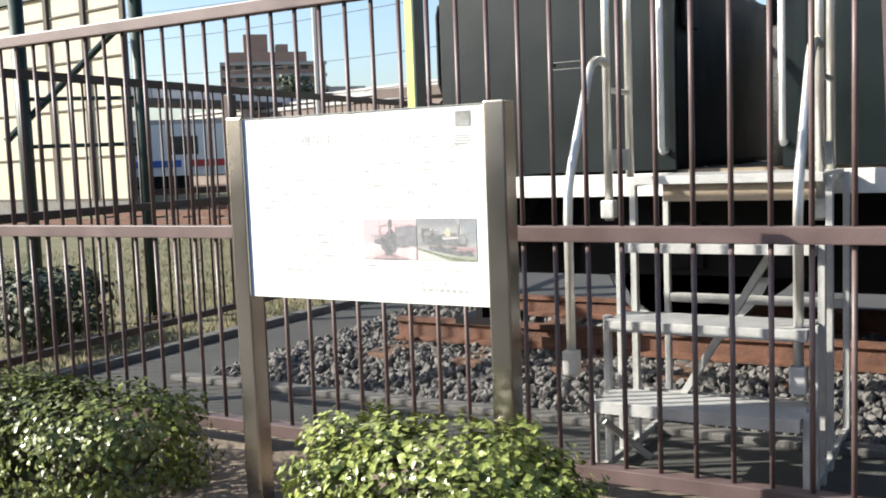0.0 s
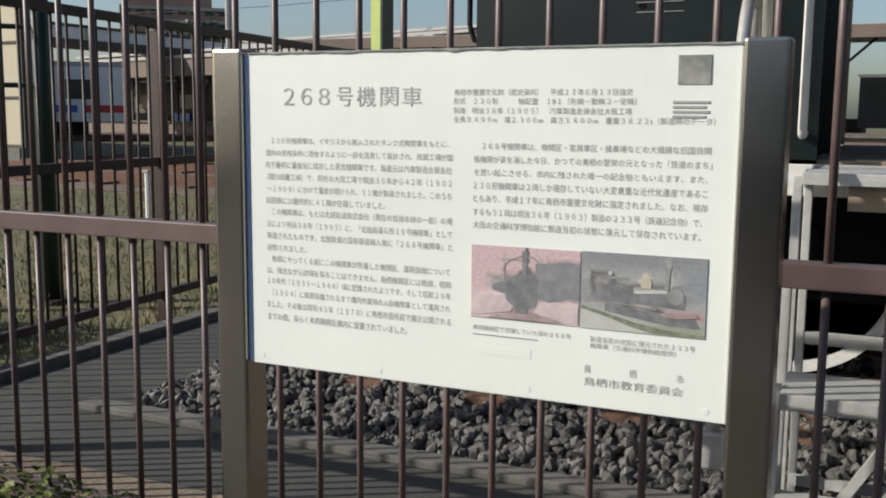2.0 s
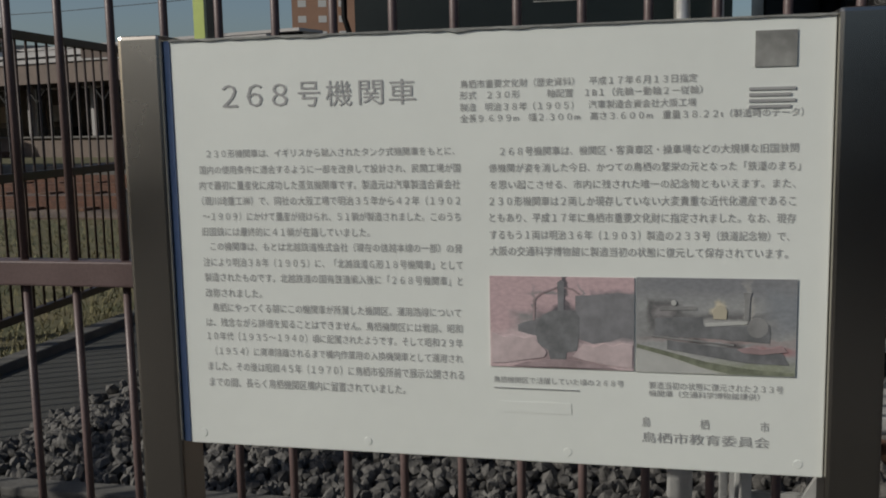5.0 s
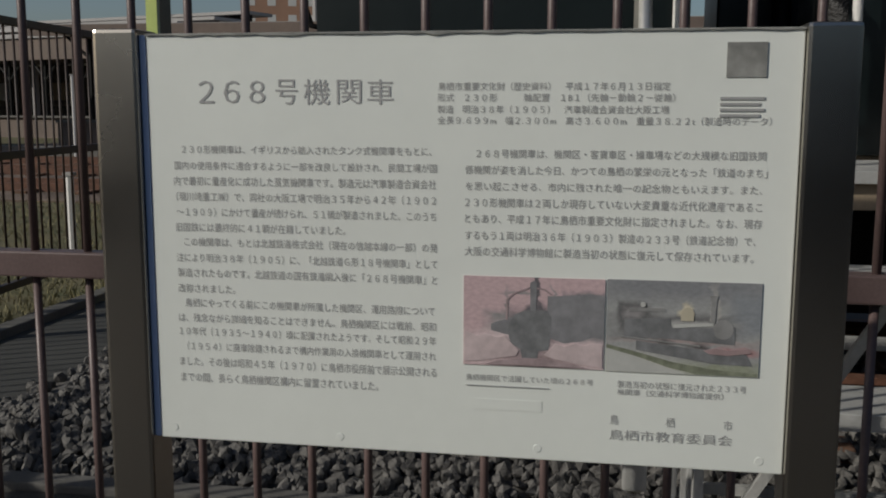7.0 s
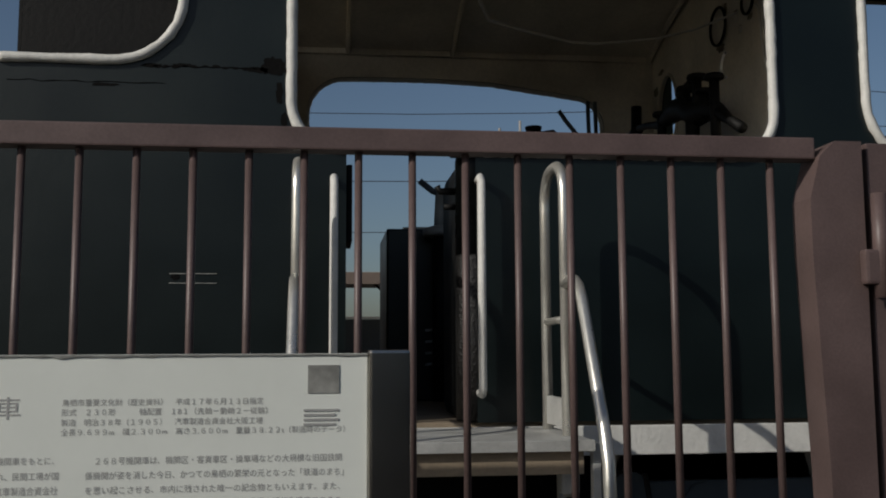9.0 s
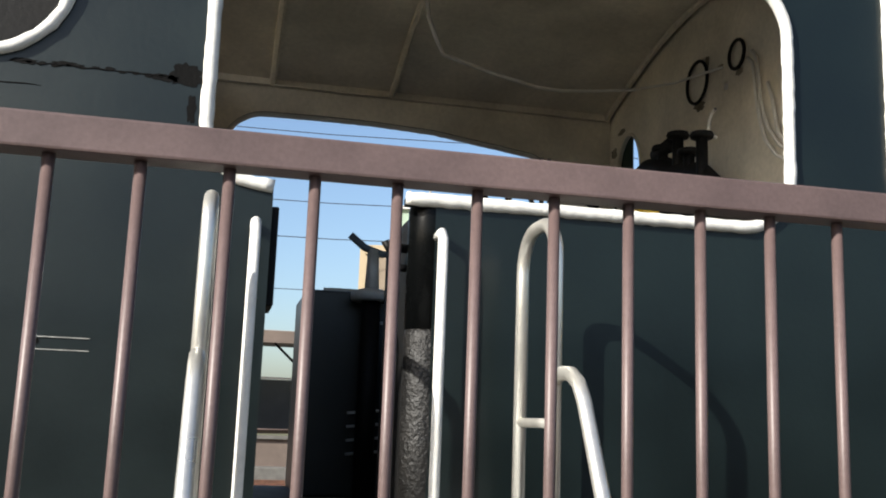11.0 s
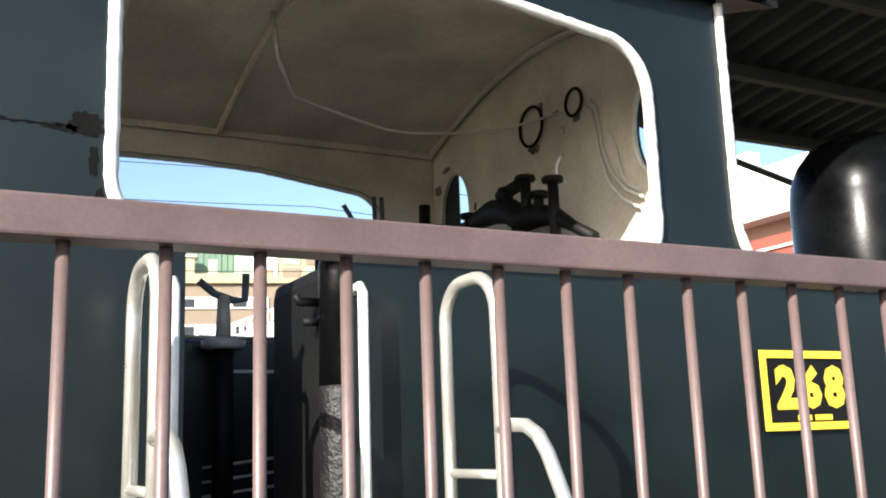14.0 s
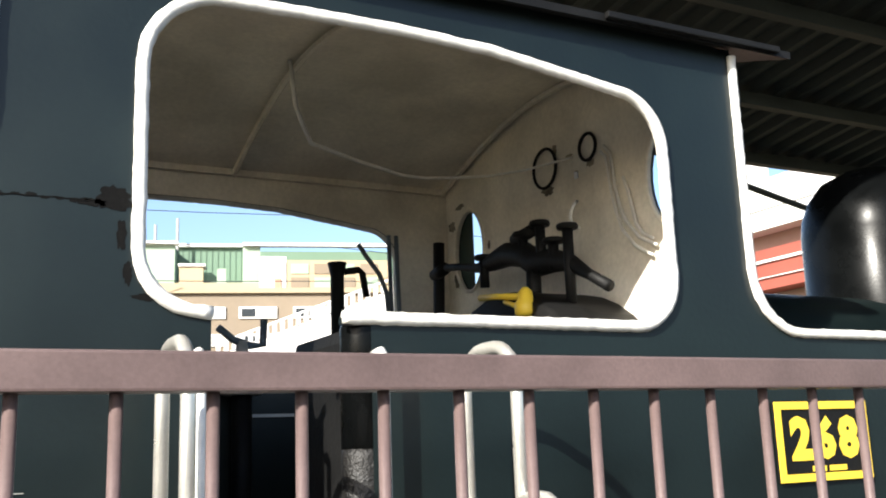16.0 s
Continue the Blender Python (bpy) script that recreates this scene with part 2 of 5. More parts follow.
M_PHOTO_GREY = print_photo("faded_grey_photograph", (0.31, 0.315, 0.31), (
    (0.5, 0.92, 0.60, 0.16, (0.215, 0.22, 0.23), -0.5), (0.90, 0.64, 0.12, 0.18, (0.23, 0.245, 0.26), -0.3), (0.45, 0.50, 0.33, 0.12, (0.16, 0.16, 0.16), -0.25),
    (0.22, 0.60, 0.09, 0.12, (0.12, 0.12, 0.12), -0.2), (0.22, 0.63, 0.05, 0.05, MD, -0.4), (0.52, 0.53, 0.24, 0.025, (0.33, 0.33, 0.32), -0.6),
    (0.52, 0.66, 0.035, 0.07, (0.50, 0.46, 0.36), 0.3), (0.68, 0.70, 0.018, 0.18, (0.36, 0.35, 0.33), -0.5),
    (0.55, 0.37, 0.34, 0.020, (0.34, 0.28, 0.27), -0.6), (0.82, 0.29, 0.12, 0.04, (0.36, 0.20, 0.20), 0.6), (0.40, 0.33, 0.05, 0.07, (0.13, 0.12, 0.12), 0.4), (0.60, 0.31, 0.05, 0.07, (0.13, 0.12, 0.12), 0.4),
    (0.62, 0.12, 0.50, 0.07, (0.27, 0.29, 0.22), 0.5), (0.04, 0.02, 0.52, 0.24, (0.48, 0.48, 0.44), 0.3)))


# ---- builders ----
BASE = {}


def thing(name, at, label, category, group="", kind=""):
    ob = new(name)
    ob.location = at
    BASE[ob] = Vector(at)
    return tagged(ob, label, category, group, kind)


def mesh_of(name, bm, mat, smooth=False):
    me = bpy.data.meshes.new(name)
    bmesh.ops.recalc_face_normals(bm, faces=bm.faces)
    for f in bm.faces:
        f.smooth = smooth
    bm.to_mesh(me)
    bm.free()
    me.materials.append(mat)
    return me


def part(name, bm, mat, parent, label="", smooth=False):
    """One mesh, given in world metres, as a part of parent."""
    off = BASE[parent]
    bmesh.ops.translate(bm, verts=bm.verts, vec=-off)
    ob = new(name, mesh_of(name, bm, mat, smooth))
    ob.parent = parent
    BASE[ob] = off
    return tagged(ob, label) if label else ob


def solid(name, bm, mat, label, category, group="", kind="", smooth=False):
    """One mesh that is a thing by itself; its origin lies at its base."""
    co = [v.co for v in bm.verts]
    at = Vector((sum(c.x for c in co) / len(co), sum(c.y for c in co) / len(co), min(c.z for c in co)))
    bmesh.ops.translate(bm, verts=bm.verts, vec=-at)
    ob = new(name, mesh_of(name, bm, mat, smooth))
    ob.location = at
    BASE[ob] = at
    return tagged(ob, label, category, group, kind)


def piece(name, me, parent, at, turn=None):
    ob = new(name, me)
    ob.parent = parent
    m = Matrix.Translation(Vector(at) - BASE[parent])
    ob.matrix_basis = m @ turn if turn else m
    return ob


def box(bm, x0, y0, z0, x1, y1, z1, bevel=0.0, m=None):
    r = bmesh.ops.create_cube(bm, size=1)["verts"]
    bmesh.ops.scale(bm, verts=r, vec=(x1 - x0, y1 - y0, z1 - z0))
    bmesh.ops.translate(bm, verts=r, vec=((x0 + x1) / 2, (y0 + y1) / 2, (z0 + z1) / 2))
    if m:
        bmesh.ops.transform(bm, matrix=m, verts=r)
    if bevel:
        ed = list({e for v in r for e in v.link_edges})
        bmesh.ops.bevel(bm, geom=ed, offset=bevel, segments=2, profile=0.6, affect="EDGES")
    return bm


def boxes(*rows, bevel=0.0):
    bm = bmesh.new()
    for r in rows:
        box(bm, *r, bevel=bevel)
    return bm


def tube(bm, pts, r, n=10, closed=False):
    """A round bar along a line of points."""
    pts = [Vector(p) for p in pts]
    rings, up = [], None
    for i, p in enumerate(pts):
        if closed:
            d = (pts[(i + 1) % len(pts)] - pts[i - 1]).normalized()
        else:
            d = (pts[min(i + 1, len(pts) - 1)] - pts[max(i - 1, 0)]).normalized()
        if up is None:
            up = d.orthogonal().normalized()
        up = (up - d * up.dot(d)).normalized()
        s = d.cross(up)
        rr = r[i] if isinstance(r, (list, tuple)) else r
        rings.append([bm.verts.new(p + (up * math.cos(a) + s * math.sin(a)) * rr) for a in (2 * math.pi * k / n for k in range(n))])
    m = len(rings)
    for i in range(m if closed else m - 1):
        a, b = rings[i], rings[(i + 1) % m]
        for k in range(n):
            bm.faces.new((a[k], a[(k + 1) % n], b[(k + 1) % n], b[k]))
    if not closed:
        bm.faces.new(rings[0])
        bm.faces.new(rings[-1][::-1])
    return bm


def pipe(pts, r, n=10, closed=False):
    return tube(bmesh.new(), pts, r, n, closed)


def lathe(bm, profile, at, axis="z", n=28):
    """Turns (radius, height) pairs round an axis through at."""
    at = Vector(at)
    rings = []
    for r, h in profile:
        ring = []
        for k in range(n):
            a = 2 * math.pi * k / n
            c, s = r * math.cos(a), r * math.sin(a)
            v = {"z": (c, s, h), "x": (h, c, s), "y": (c, h, s)}[axis]
            ring.append(bm.verts.new(at + Vector(v)))
        rings.append(ring)
    for a, b in zip(rings, rings[1:]):
        for k in range(n):
            bm.faces.new((a[k], a[(k + 1) % n], b[(k + 1) % n], b[k]))
    bm.faces.new(rings[0])
    bm.faces.new(rings[-1])
    return bm


def arc(cx, cz, r, a0, a1, n=7):
    return [(cx + r * math.cos(radians(a0 + (a1 - a0) * i / n)), cz + r * math.sin(radians(a0 + (a1 - a0) * i / n))) for i in range(n + 1)]


def sheet(loops, a, b, plane="xz"):
    """A plate of thickness a..b with the outline loops[0] and holes in the other loops."""
    bm = bmesh.new()
    edges = []
    for loop in loops:
        put = {"xz": lambda p: (p[0], a, p[1]), "yz": lambda p: (a, p[0], p[1])}[plane]
        vs = [bm.verts.new(put(p)) for p in loop]
        edges += [bm.edges.new((vs[i], vs[(i + 1) % len(vs)])) for i in range(len(vs))]
    fill = bmesh.ops.triangle_fill(bm, edges=edges, use_beauty=True)
    faces = [f for f in fill["geom"] if isinstance(f, bmesh.types.BMFace)]
    ext = bmesh.ops.extrude_face_region(bm, geom=faces)
    vs = [v for v in ext["geom"] if isinstance(v, bmesh.types.BMVert)]
    bmesh.ops.translate(bm, verts=vs, vec=(0, b - a, 0) if plane == "xz" else (b - a, 0, 0))
    return bm


def round_loop(x0, z0, x1, z1, r, n=6):
    return (arc(x1 - r, z1 - r, r, 0, 90, n) + arc(x0 + r, z1 - r, r, 90, 180, n) + arc(x0 + r, z0 + r, r, 180, 270, n) + arc(x1 - r, z0 + r, r, 270, 360, n))


def stone_mesh(name, mat, seed, r=1.0):
    rnd = random.Random(seed)
    bm = bmesh.new()
    bmesh.ops.create_icosphere(bm, subdivisions=1, radius=r)
    for v in bm.verts:
        v.co *= rnd.uniform(0.68, 1.18)
        v.co.z *= 0.72
        v.co.x *= 1.15
    return mesh_of(name, bm, mat)


# ---- ground ----
bm = bmesh.new()
for v in ((-900, -300, 0), (900, -300, 0), (900, 1200, 0), (-900, 1200, 0)):
    bm.verts.new(v)
bm.faces.new(bm.verts)
solid("ground", bm, M_GRASS, "dry yellowish winter grass and bare earth of the yard", "ground", kind="structure")
# Added dark ground, out of view: lowers reflections and bounced light on the fence.
solid("road", boxes((-30, -9, 0.0, 30, -1.26, 0.03)), M_ASPHALT, "unseen dark asphalt path added before the planting bed to dim reflections and bounce", "road", kind="structure")
# Added wall, out of view: gives posts and engine paint something dark to reflect.
solid("unseen_wall", boxes((-30, -9.3, 0.0, 30, -9.01, 2.4)), M_TAN_DARK, "unseen plain dark brown wall added behind the camera to darken reflections", "wall", kind="structure")
solid("planting_bed", boxes((-6, -1.25, 0.0, 8, 0.42, 0.12), bevel=0.02), M_SOIL, "bare dry soil of the hedge bed along the fence", "ground", kind="structure")
solid("pavement", boxes((-1.85, 0.42, 0.0, 12, 6.5, 0.05)), M_CONCRETE, "grey concrete paving striped by the fence's shadow", "pavement", kind="structure")

# ---- front fence ----
FX0, FX1 = -1.98, 2.86
fence = thing("fence", (0.4, 0, 0.12), "brown painted steel bar fence with flat rails, slightly worn", "fence")
part("top_rail", box(bmesh.new(), FX0, -0.028, 1.925, FX1, 0.028, 1.976, bevel=0.004), M_FENCE, fence, "brown flat top rail with chipped paint")
part("middle_rail", box(bmesh.new(), FX0, -0.026, 1.02, FX1, 0.026, 1.074, bevel=0.004), M_FENCE, fence)
part("bottom_rail", box(bmesh.new(), FX0, -0.028, 0.195, FX1, 0.028, 0.246, bevel=0.004), M_FENCE, fence)
bar_me = mesh_of("bar", pipe([(0, 0, 0.246), (0, 0, 1.926)], 0.0088, 10), M_FENCE, True)
low_me = mesh_of("short_bar", pipe([(0, 0, 0.246), (0, 0, 1.021)], 0.0088, 10), M_FENCE, True)
high_me = mesh_of("upper_bar", pipe([(0, 0, 1.073), (0, 0, 1.926)], 0.0088, 10), M_FENCE, True)
for k in range(-16, 24):
    piece("bar", high_me, fence, (k * 0.12, 0, 0))
    piece("bar", low_me, fence, (k * 0.12, 0, 0))
for x in (-1.9, 0.42, 2.62):
    part("foot", boxes((x - 0.03, -0.03, 0.1, x + 0.03, 0.03, 0.2), bevel=0.004), M_FENCE, fence)

# gate beside the fence
gate = thing("gate", (3.4, 0, 0.12), "brown steel gate leaf hung on a wide plate post", "gate")
part("post_plate", sheet([[(2.868, 0.12), (2.965, 0.12), (2.965, 1.965), (2.90, 1.965), (2.862, 1.93), (2.835, 1.83), (2.835, 1.70), (2.855, 1.2)]], -0.045, 0.045), M_FENCE, gate, "wide brown plate post with a notched edge")
hinge = part("hinge", box(bmesh.new(), 2.945, -0.075, 1.63, 3.035, -0.046, 1.71, bevel=0.008), M_FENCE, gate)
part("hinge_pin", pipe([(2.99, -0.062, 1.60), (2.99, -0.062, 1.84)], 0.018, 12), M_FENCE, hinge, smooth=True)
part("leaf_stile", box(bmesh.new(), 2.985, -0.03, 0.2, 3.07, 0.03, 1.965, bevel=0.004), M_FENCE, gate)
part("leaf_top_rail", box(bmesh.new(), 3.071, -0.028, 1.905, 4.6, 0.028, 1.96, bevel=0.004), M_FENCE, gate)
part("leaf_middle_rail", box(bmesh.new(), 3.071, -0.026, 1.02, 4.6, 0.026, 1.074, bevel=0.004), M_FENCE, gate)
part("leaf_bottom_rail", box(bmesh.new(), 3.071, -0.026, 0.2, 4.6, 0.026, 0.25, bevel=0.004), M_FENCE, gate)
part("leaf_end_stile", box(bmesh.new(), 4.601, -0.03, 0.2, 4.68, 0.03, 1.965, bevel=0.004), M_FENCE, gate)
part("wheel_stop", box(bmesh.new(), 4.60, -0.03, 0.12, 4.66, 0.03, 0.199), M_FENCE, gate)
for k in range(1, 13):
    piece("bar", bar_me, gate, (3.07 + k * 0.118, 0.0, -0.01))

# side fence, running back from the corner
side = thing("fence", (-2.1, 3.0, 0.05), "steel bar fence running back past the track, its brown darkened for shade", "fence")
SX = lambda y: -2.0 - 0.085 * y
for nm, z0, z1 in (("top_rail", 1.90, 1.955), ("middle_rail", 1.03, 1.085), ("bottom_rail", 0.17, 0.22)):
    b = bmesh.new()
    box(b, -0.022, 0.0, z0, 0.022, 9.03, z1, bevel=0.004, m=Matrix.Translation((-2.0, 0, 0)) @ Matrix.Rotation(math.atan(0.085), 4, "Z"))
    part(nm, b, M_FENCE_DARK, side)
side_me = mesh_of("side_bar", pipe([(0, 0, 0.19), (0, 0, 1.92)], 0.0088, 8), M_FENCE_DARK, True)
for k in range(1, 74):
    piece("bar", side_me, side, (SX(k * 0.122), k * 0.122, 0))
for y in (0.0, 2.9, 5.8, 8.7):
    part("post", boxes((SX(y) - 0.035, y - 0.035, 0.0, SX(y) + 0.035, y + 0.035, 1.89), bevel=0.004), M_FENCE_DARK, side)

# ---- information board ----
SY = -0.49


def board_xy(px, py):
    """Panel metres from the panel's own ruled grid of 1000 by 640."""
    return 0.876 + 0.925 * px / 1000.0, 1.480 - 0.614 * py / 640.0


board = thing("information_board", (1.335, SY, 0.12), "white notice board on two brushed steel posts before the fence", "sign")
part("panel", box(bmesh.new(), 0.876, SY - 0.012, 0.866, 1.801, SY + 0.01, 1.480, bevel=0.002), M_BOARD, board, "white printed panel with a frayed top edge")
part("panel_edge", boxes((0.866, SY - 0.0125, 0.868, 0.8755, SY + 0.012, 1.478)), M_BLUE_EDGE, board, "bluish side edge")
for x0, x1, zt in ((0.796, 0.865, 1.487), (1.802, 1.872, 1.486)):
    part("post", box(bmesh.new(), x0, SY - 0.022, 0.05, x1, SY + 0.05, zt, bevel=0.006), M_STEEL, board, "brushed stainless steel post")
for px, py in ((24, 622), (310, 622), (630, 622), (965, 622)):
    x, z = board_xy(px, py)
    part("screw", lathe(bmesh.new(), [(0.0062, -0.0119), (0.0058, -0.0126)], (x, SY, z), "y", 12), M_BOARD, board, "small pale screw head")
part("frayed_edge", sheet([[(0.876 + 0.925 * i / 60, 1.4795) for i in range(61)] + [(0.876 + 0.925 * i / 60, 1.4775 - 0.006 * abs(noise.noise((i * 0.37, 3.1, 0))) * (1 + (i % 7 == 0))) for i in range(60, -1, -1)]], SY - 0.0150, SY - 0.0128), M_PHOTO_MID, board, "greyed frayed strip along the top")



def lettering(body, x0, x1, yc, high, mat=M_INK, parent=None, y=None, name="lettering", grid=board_xy, bold=0.0):
    cu = bpy.data.curves.new("lettering", "FONT")
    cu.body, cu.resolution_u, cu.offset = body, 2, bold
    tmp = bpy.data.objects.new("lettering", cu)
    scene.collection.objects.link(tmp)
    bpy.context.view_layer.update()
    me = bpy.data.meshes.new_from_object(tmp.evaluated_get(bpy.context.evaluated_depsgraph_get()))
    bpy.data.objects.remove(tmp)
    xs, ys = [v.co.x for v in me.vertices], [v.co.y for v in me.vertices]
    (wx0, wz), (wx1, _) = grid(x0, yc), grid(x1, yc)
    sx = (wx1 - wx0) / (max(xs) - min(xs))
    h = grid(0, 0)[1] - grid(0, high)[1]
    sy, mid = h / (max(ys) - min(ys)), (max(ys) + min(ys)) / 2
    parent = parent or board
    off = BASE[parent]
    yy = (SY - 0.0128 if y is None else y)
    for v in me.vertices:
        v.co = Vector((wx0 + (v.co.x - min(xs)) * sx, yy, wz + (v.co.y - mid) * sy)) - off
    me.materials.clear()
    me.materials.append(mat)
    ob = new(name, me)
    ob.parent = parent
    BASE[ob] = off
    return ob


LINES = (
    (471, 815, 80, 12, "鳥栖市重要文化財（歴史資料）　平成１７年６月１３日指定"),
    (470, 822, 96, 12, "形式　２３０形　　　軸配置　１B１（先輪－動輪２－従輪）"),
    (470, 814, 113, 12, "製造　明治３８年（１９０５）　汽車製造合資会社大阪工場"),
    (470, 959, 129, 12, "全長９.６９９m　幅２.３００m　高さ３.６００m　重量３８.２２t（製造時のデータ）"),
    (54, 461, 175, 13, "２３０形機関車は、イギリスから輸入されたタンク式機関車をもとに、"),
    (41, 469, 200, 13, "国内の使用条件に適合するように一部を改良して設計され、民間工場が国"),
    (39, 468, 224, 14, "内で最初に量産化に成功した蒸気機関車です。製造元は汽車製造合資会社"),
    (42, 468, 248, 14, "（現川崎重工㈱）で、同社の大阪工場で明治３５年から４２年（１９０２"),
    (42, 468, 272, 14, "～１９０９）にかけて量産が続けられ、５１輌が製造されました。このうち"),
    (40, 323, 296, 14, "旧国鉄には最終的に４１輌が在籍していました。"),
    (53, 470, 319, 14, "この機関車は、もとは北越鉄道株式会社（現在の信越本線の一部）の発"),
    (39, 470, 344, 14, "注により明治３８年（１９０５）に、「北越鉄道Ｇ形１８号機関車」として"),
    (40, 470, 368, 14, "製造されたものです。北越鉄道の国有鉄道編入後に「２６８号機関車」と"),
    (40, 138, 393, 14, "改称されました。"),
    (51, 466, 416, 14, "鳥栖にやってくる前にこの機関車が所属した機関区、運用路線について"),
    (39, 468, 440, 14, "は、残念ながら詳細を知ることはできません。鳥栖機関区には戦前、昭和"),
    (39, 468, 462, 14, "１０年代（１９３５～１９４０）頃に配属されたようです。そして昭和２９年"),
    (52, 468, 486, 14, "（１９５４）に廃車除籍されるまで構内作業用の入換機関車として運用され"),
    (38, 469, 511, 15, "ました。その後は昭和４５年（１９７０）に鳥栖市役所前で展示公開される"),
    (39, 374, 537, 15, "までの間、長らく鳥栖機関区構内に留置されていました。"),
    (530, 954, 177, 13, "２６８号機関車は、機関区・客貨車区・操車場などの大規模な旧国鉄関"),
    (513, 957, 201, 13, "係機関が姿を消した今日、かつての鳥栖の繁栄の元となった「鉄道のまち」"),
    (514, 951, 225, 13, "を思い起こさせる、市内に残された唯一の記念物ともいえます。また、"),
    (513, 952, 249, 14, "２３０形機関車は２両しか現存していない大変貴重な近代化遺産であるこ"),
    (513, 953, 273, 14, "ともあり、平成１７年に鳥栖市重要文化財に指定されました。なお、現存"),
    (513, 945, 298, 14, "するもう１両は明治３６年（１９０３）製造の２３３号（鉄道記念物）で、"),
    (513, 943, 322, 14, "大阪の交通科学博物館に製造当初の状態に復元して保存されています。"),
    (516, 714, 515, 10, "鳥栖機関区で活躍していた頃の２６８号"),
    (751, 942, 515, 11, "製造当初の状態に復元された２３３号"),
    (751, 909, 527, 10, "機関車（交通科学博物館提供）"),
    (741, 924, 570, 15, "鳥　　　　　栖　　　　　市"),
    (741, 925, 593, 16, "鳥栖市教育委員会"),
)
for x0, x1, yc, high, body in LINES:
    tagged(lettering(body, x0, x1, yc, high), kind="stuff")
for x0, x1, high, body in ((86, 112, 34, "２"), (128, 154, 34, "６"), (170, 196, 34, "８"), (213, 249, 37, "号"), (259, 301, 38, "機"), (312, 351, 36, "関"), (360, 402, 37, "車")):
    lettering(body, x0, x1, 88, high, name="title_character")


def card(px0, py0, px1, py1, mat, name, label="", front=0.0128, loop=None):
    pts = [board_xy(*p) for p in (loop or ((px0, py1), (px1, py1), (px1, py0), (px0, py0)))]
    return part(name, sheet([pts], SY - front - 0.0008, SY - front + 0.0008), mat, board, label)


card(516, 527, 647, 528, M_INK, "caption_bar")
card(527, 548, 636, 565, M_BOARD, "paper_sticker", "blank white sticker over a line of print", front=0.0117)
card(893, 20, 949, 68, M_PHOTO_MID, "code_sticker", "grey square sticker in the upper corner")
for i in range(4):
    card(886, 95 + 8 * i, 948 - 6 * (i % 2), 99 + 8 * i, M_INK, "caption_bar")
pink = card(512, 359, 729, 495, M_PHOTO_PINK, "photograph", "faded pinkish photograph of a steam engine")
grey = card(732, 358, 958, 496, M_PHOTO_GREY, "photograph", "faded grey photograph of a steam engine")


def printed(photo, x0, y0, x1, y1, tone, depth, pts):
    """A flat printed tone area inside a photograph, in shares of its width and height."""
    loop = [board_xy(x0 + (x1 - x0) * a, y0 + (y1 - y0) * c) for a, c in pts]
    part("printed_tone", sheet([loop[::-1]], SY - 0.0138 - 0.0001 * depth, SY - 0.0134), tone, photo)


def rounded(cx, cy, rx, ry, n=18):
    return [(cx + rx * math.cos(2 * math.pi * i / n) * (1 + 0.06 * noise.noise((i * 0.9, cx, cy))), cy + ry * math.sin(2 * math.pi * i / n)) for i in range(n)]


for depth, (tone, pts) in enumerate((
        (M_PRINT_DARK, ((0.60, 0.20), (1.0, 0.175), (1.0, 0.66), (0.92, 0.64), (0.84, 0.69), (0.72, 0.72), (0.60, 0.66))),
        (M_PRINT_DARK, ((0.20, 0.53), (0.24, 0.50), (0.36, 0.45), (0.42, 0.45), (0.42, 0.66), (0.30, 0.64), (0.20, 0.60))),
        (M_PRINT_BLACK, ((0.37, 0.42), (0.42, 0.38), (0.47, 0.36), (0.60, 0.36), (0.63, 0.44), (0.62, 0.70), (0.61, 0.80), (0.54, 0.82), (0.53, 0.92), (0.43, 0.93), (0.41, 0.80), (0.34, 0.74), (0.32, 0.60), (0.34, 0.48))),
        (M_PRINT_DARK, ((0.475, 0.06), (0.50, 0.035), (0.525, 0.06), (0.52, 0.37), (0.48, 0.37))),
        (M_PRINT_TINT, ((0.308, 0.25), (0.322, 0.24), (0.318, 0.48), (0.304, 0.48))),
        (M_PRINT_TINT, ((0.31, 0.24), (0.36, 0.17), (0.47, 0.105), (0.474, 0.12), (0.37, 0.185), (0.32, 0.25))),
        (M_PRINT_TINT, ((0.525, 0.11), (0.58, 0.12), (0.63, 0.175), (0.62, 0.19), (0.575, 0.138), (0.525, 0.126))),
        (M_PRINT_SMOKE, ((0.01, 0.62), (0.10, 0.67), (0.16, 0.64), (0.24, 0.68), (0.30, 0.66), (0.35, 0.74), (0.40, 0.82), (0.38, 0.88), (0.26, 0.91), (0.12, 0.95), (0.01, 0.96))),
        (M_PRINT_SMOKE, ((0.99, 0.72), (0.92, 0.70), (0.86, 0.74), (0.80, 0.71), (0.72, 0.76), (0.66, 0.72), (0.62, 0.80), (0.58, 0.86), (0.66, 0.90), (0.84, 0.95), (0.99, 0.97))),
        (M_PRINT_TINT, ((0.16, 0.985), (0.24, 0.94), (0.34, 0.92), (0.44, 0.90), (0.56, 0.90), (0.70, 0.925), (0.80, 0.95), (0.88, 0.985))))):
    printed(pink, 512, 359, 729, 495, tone, depth, pts)
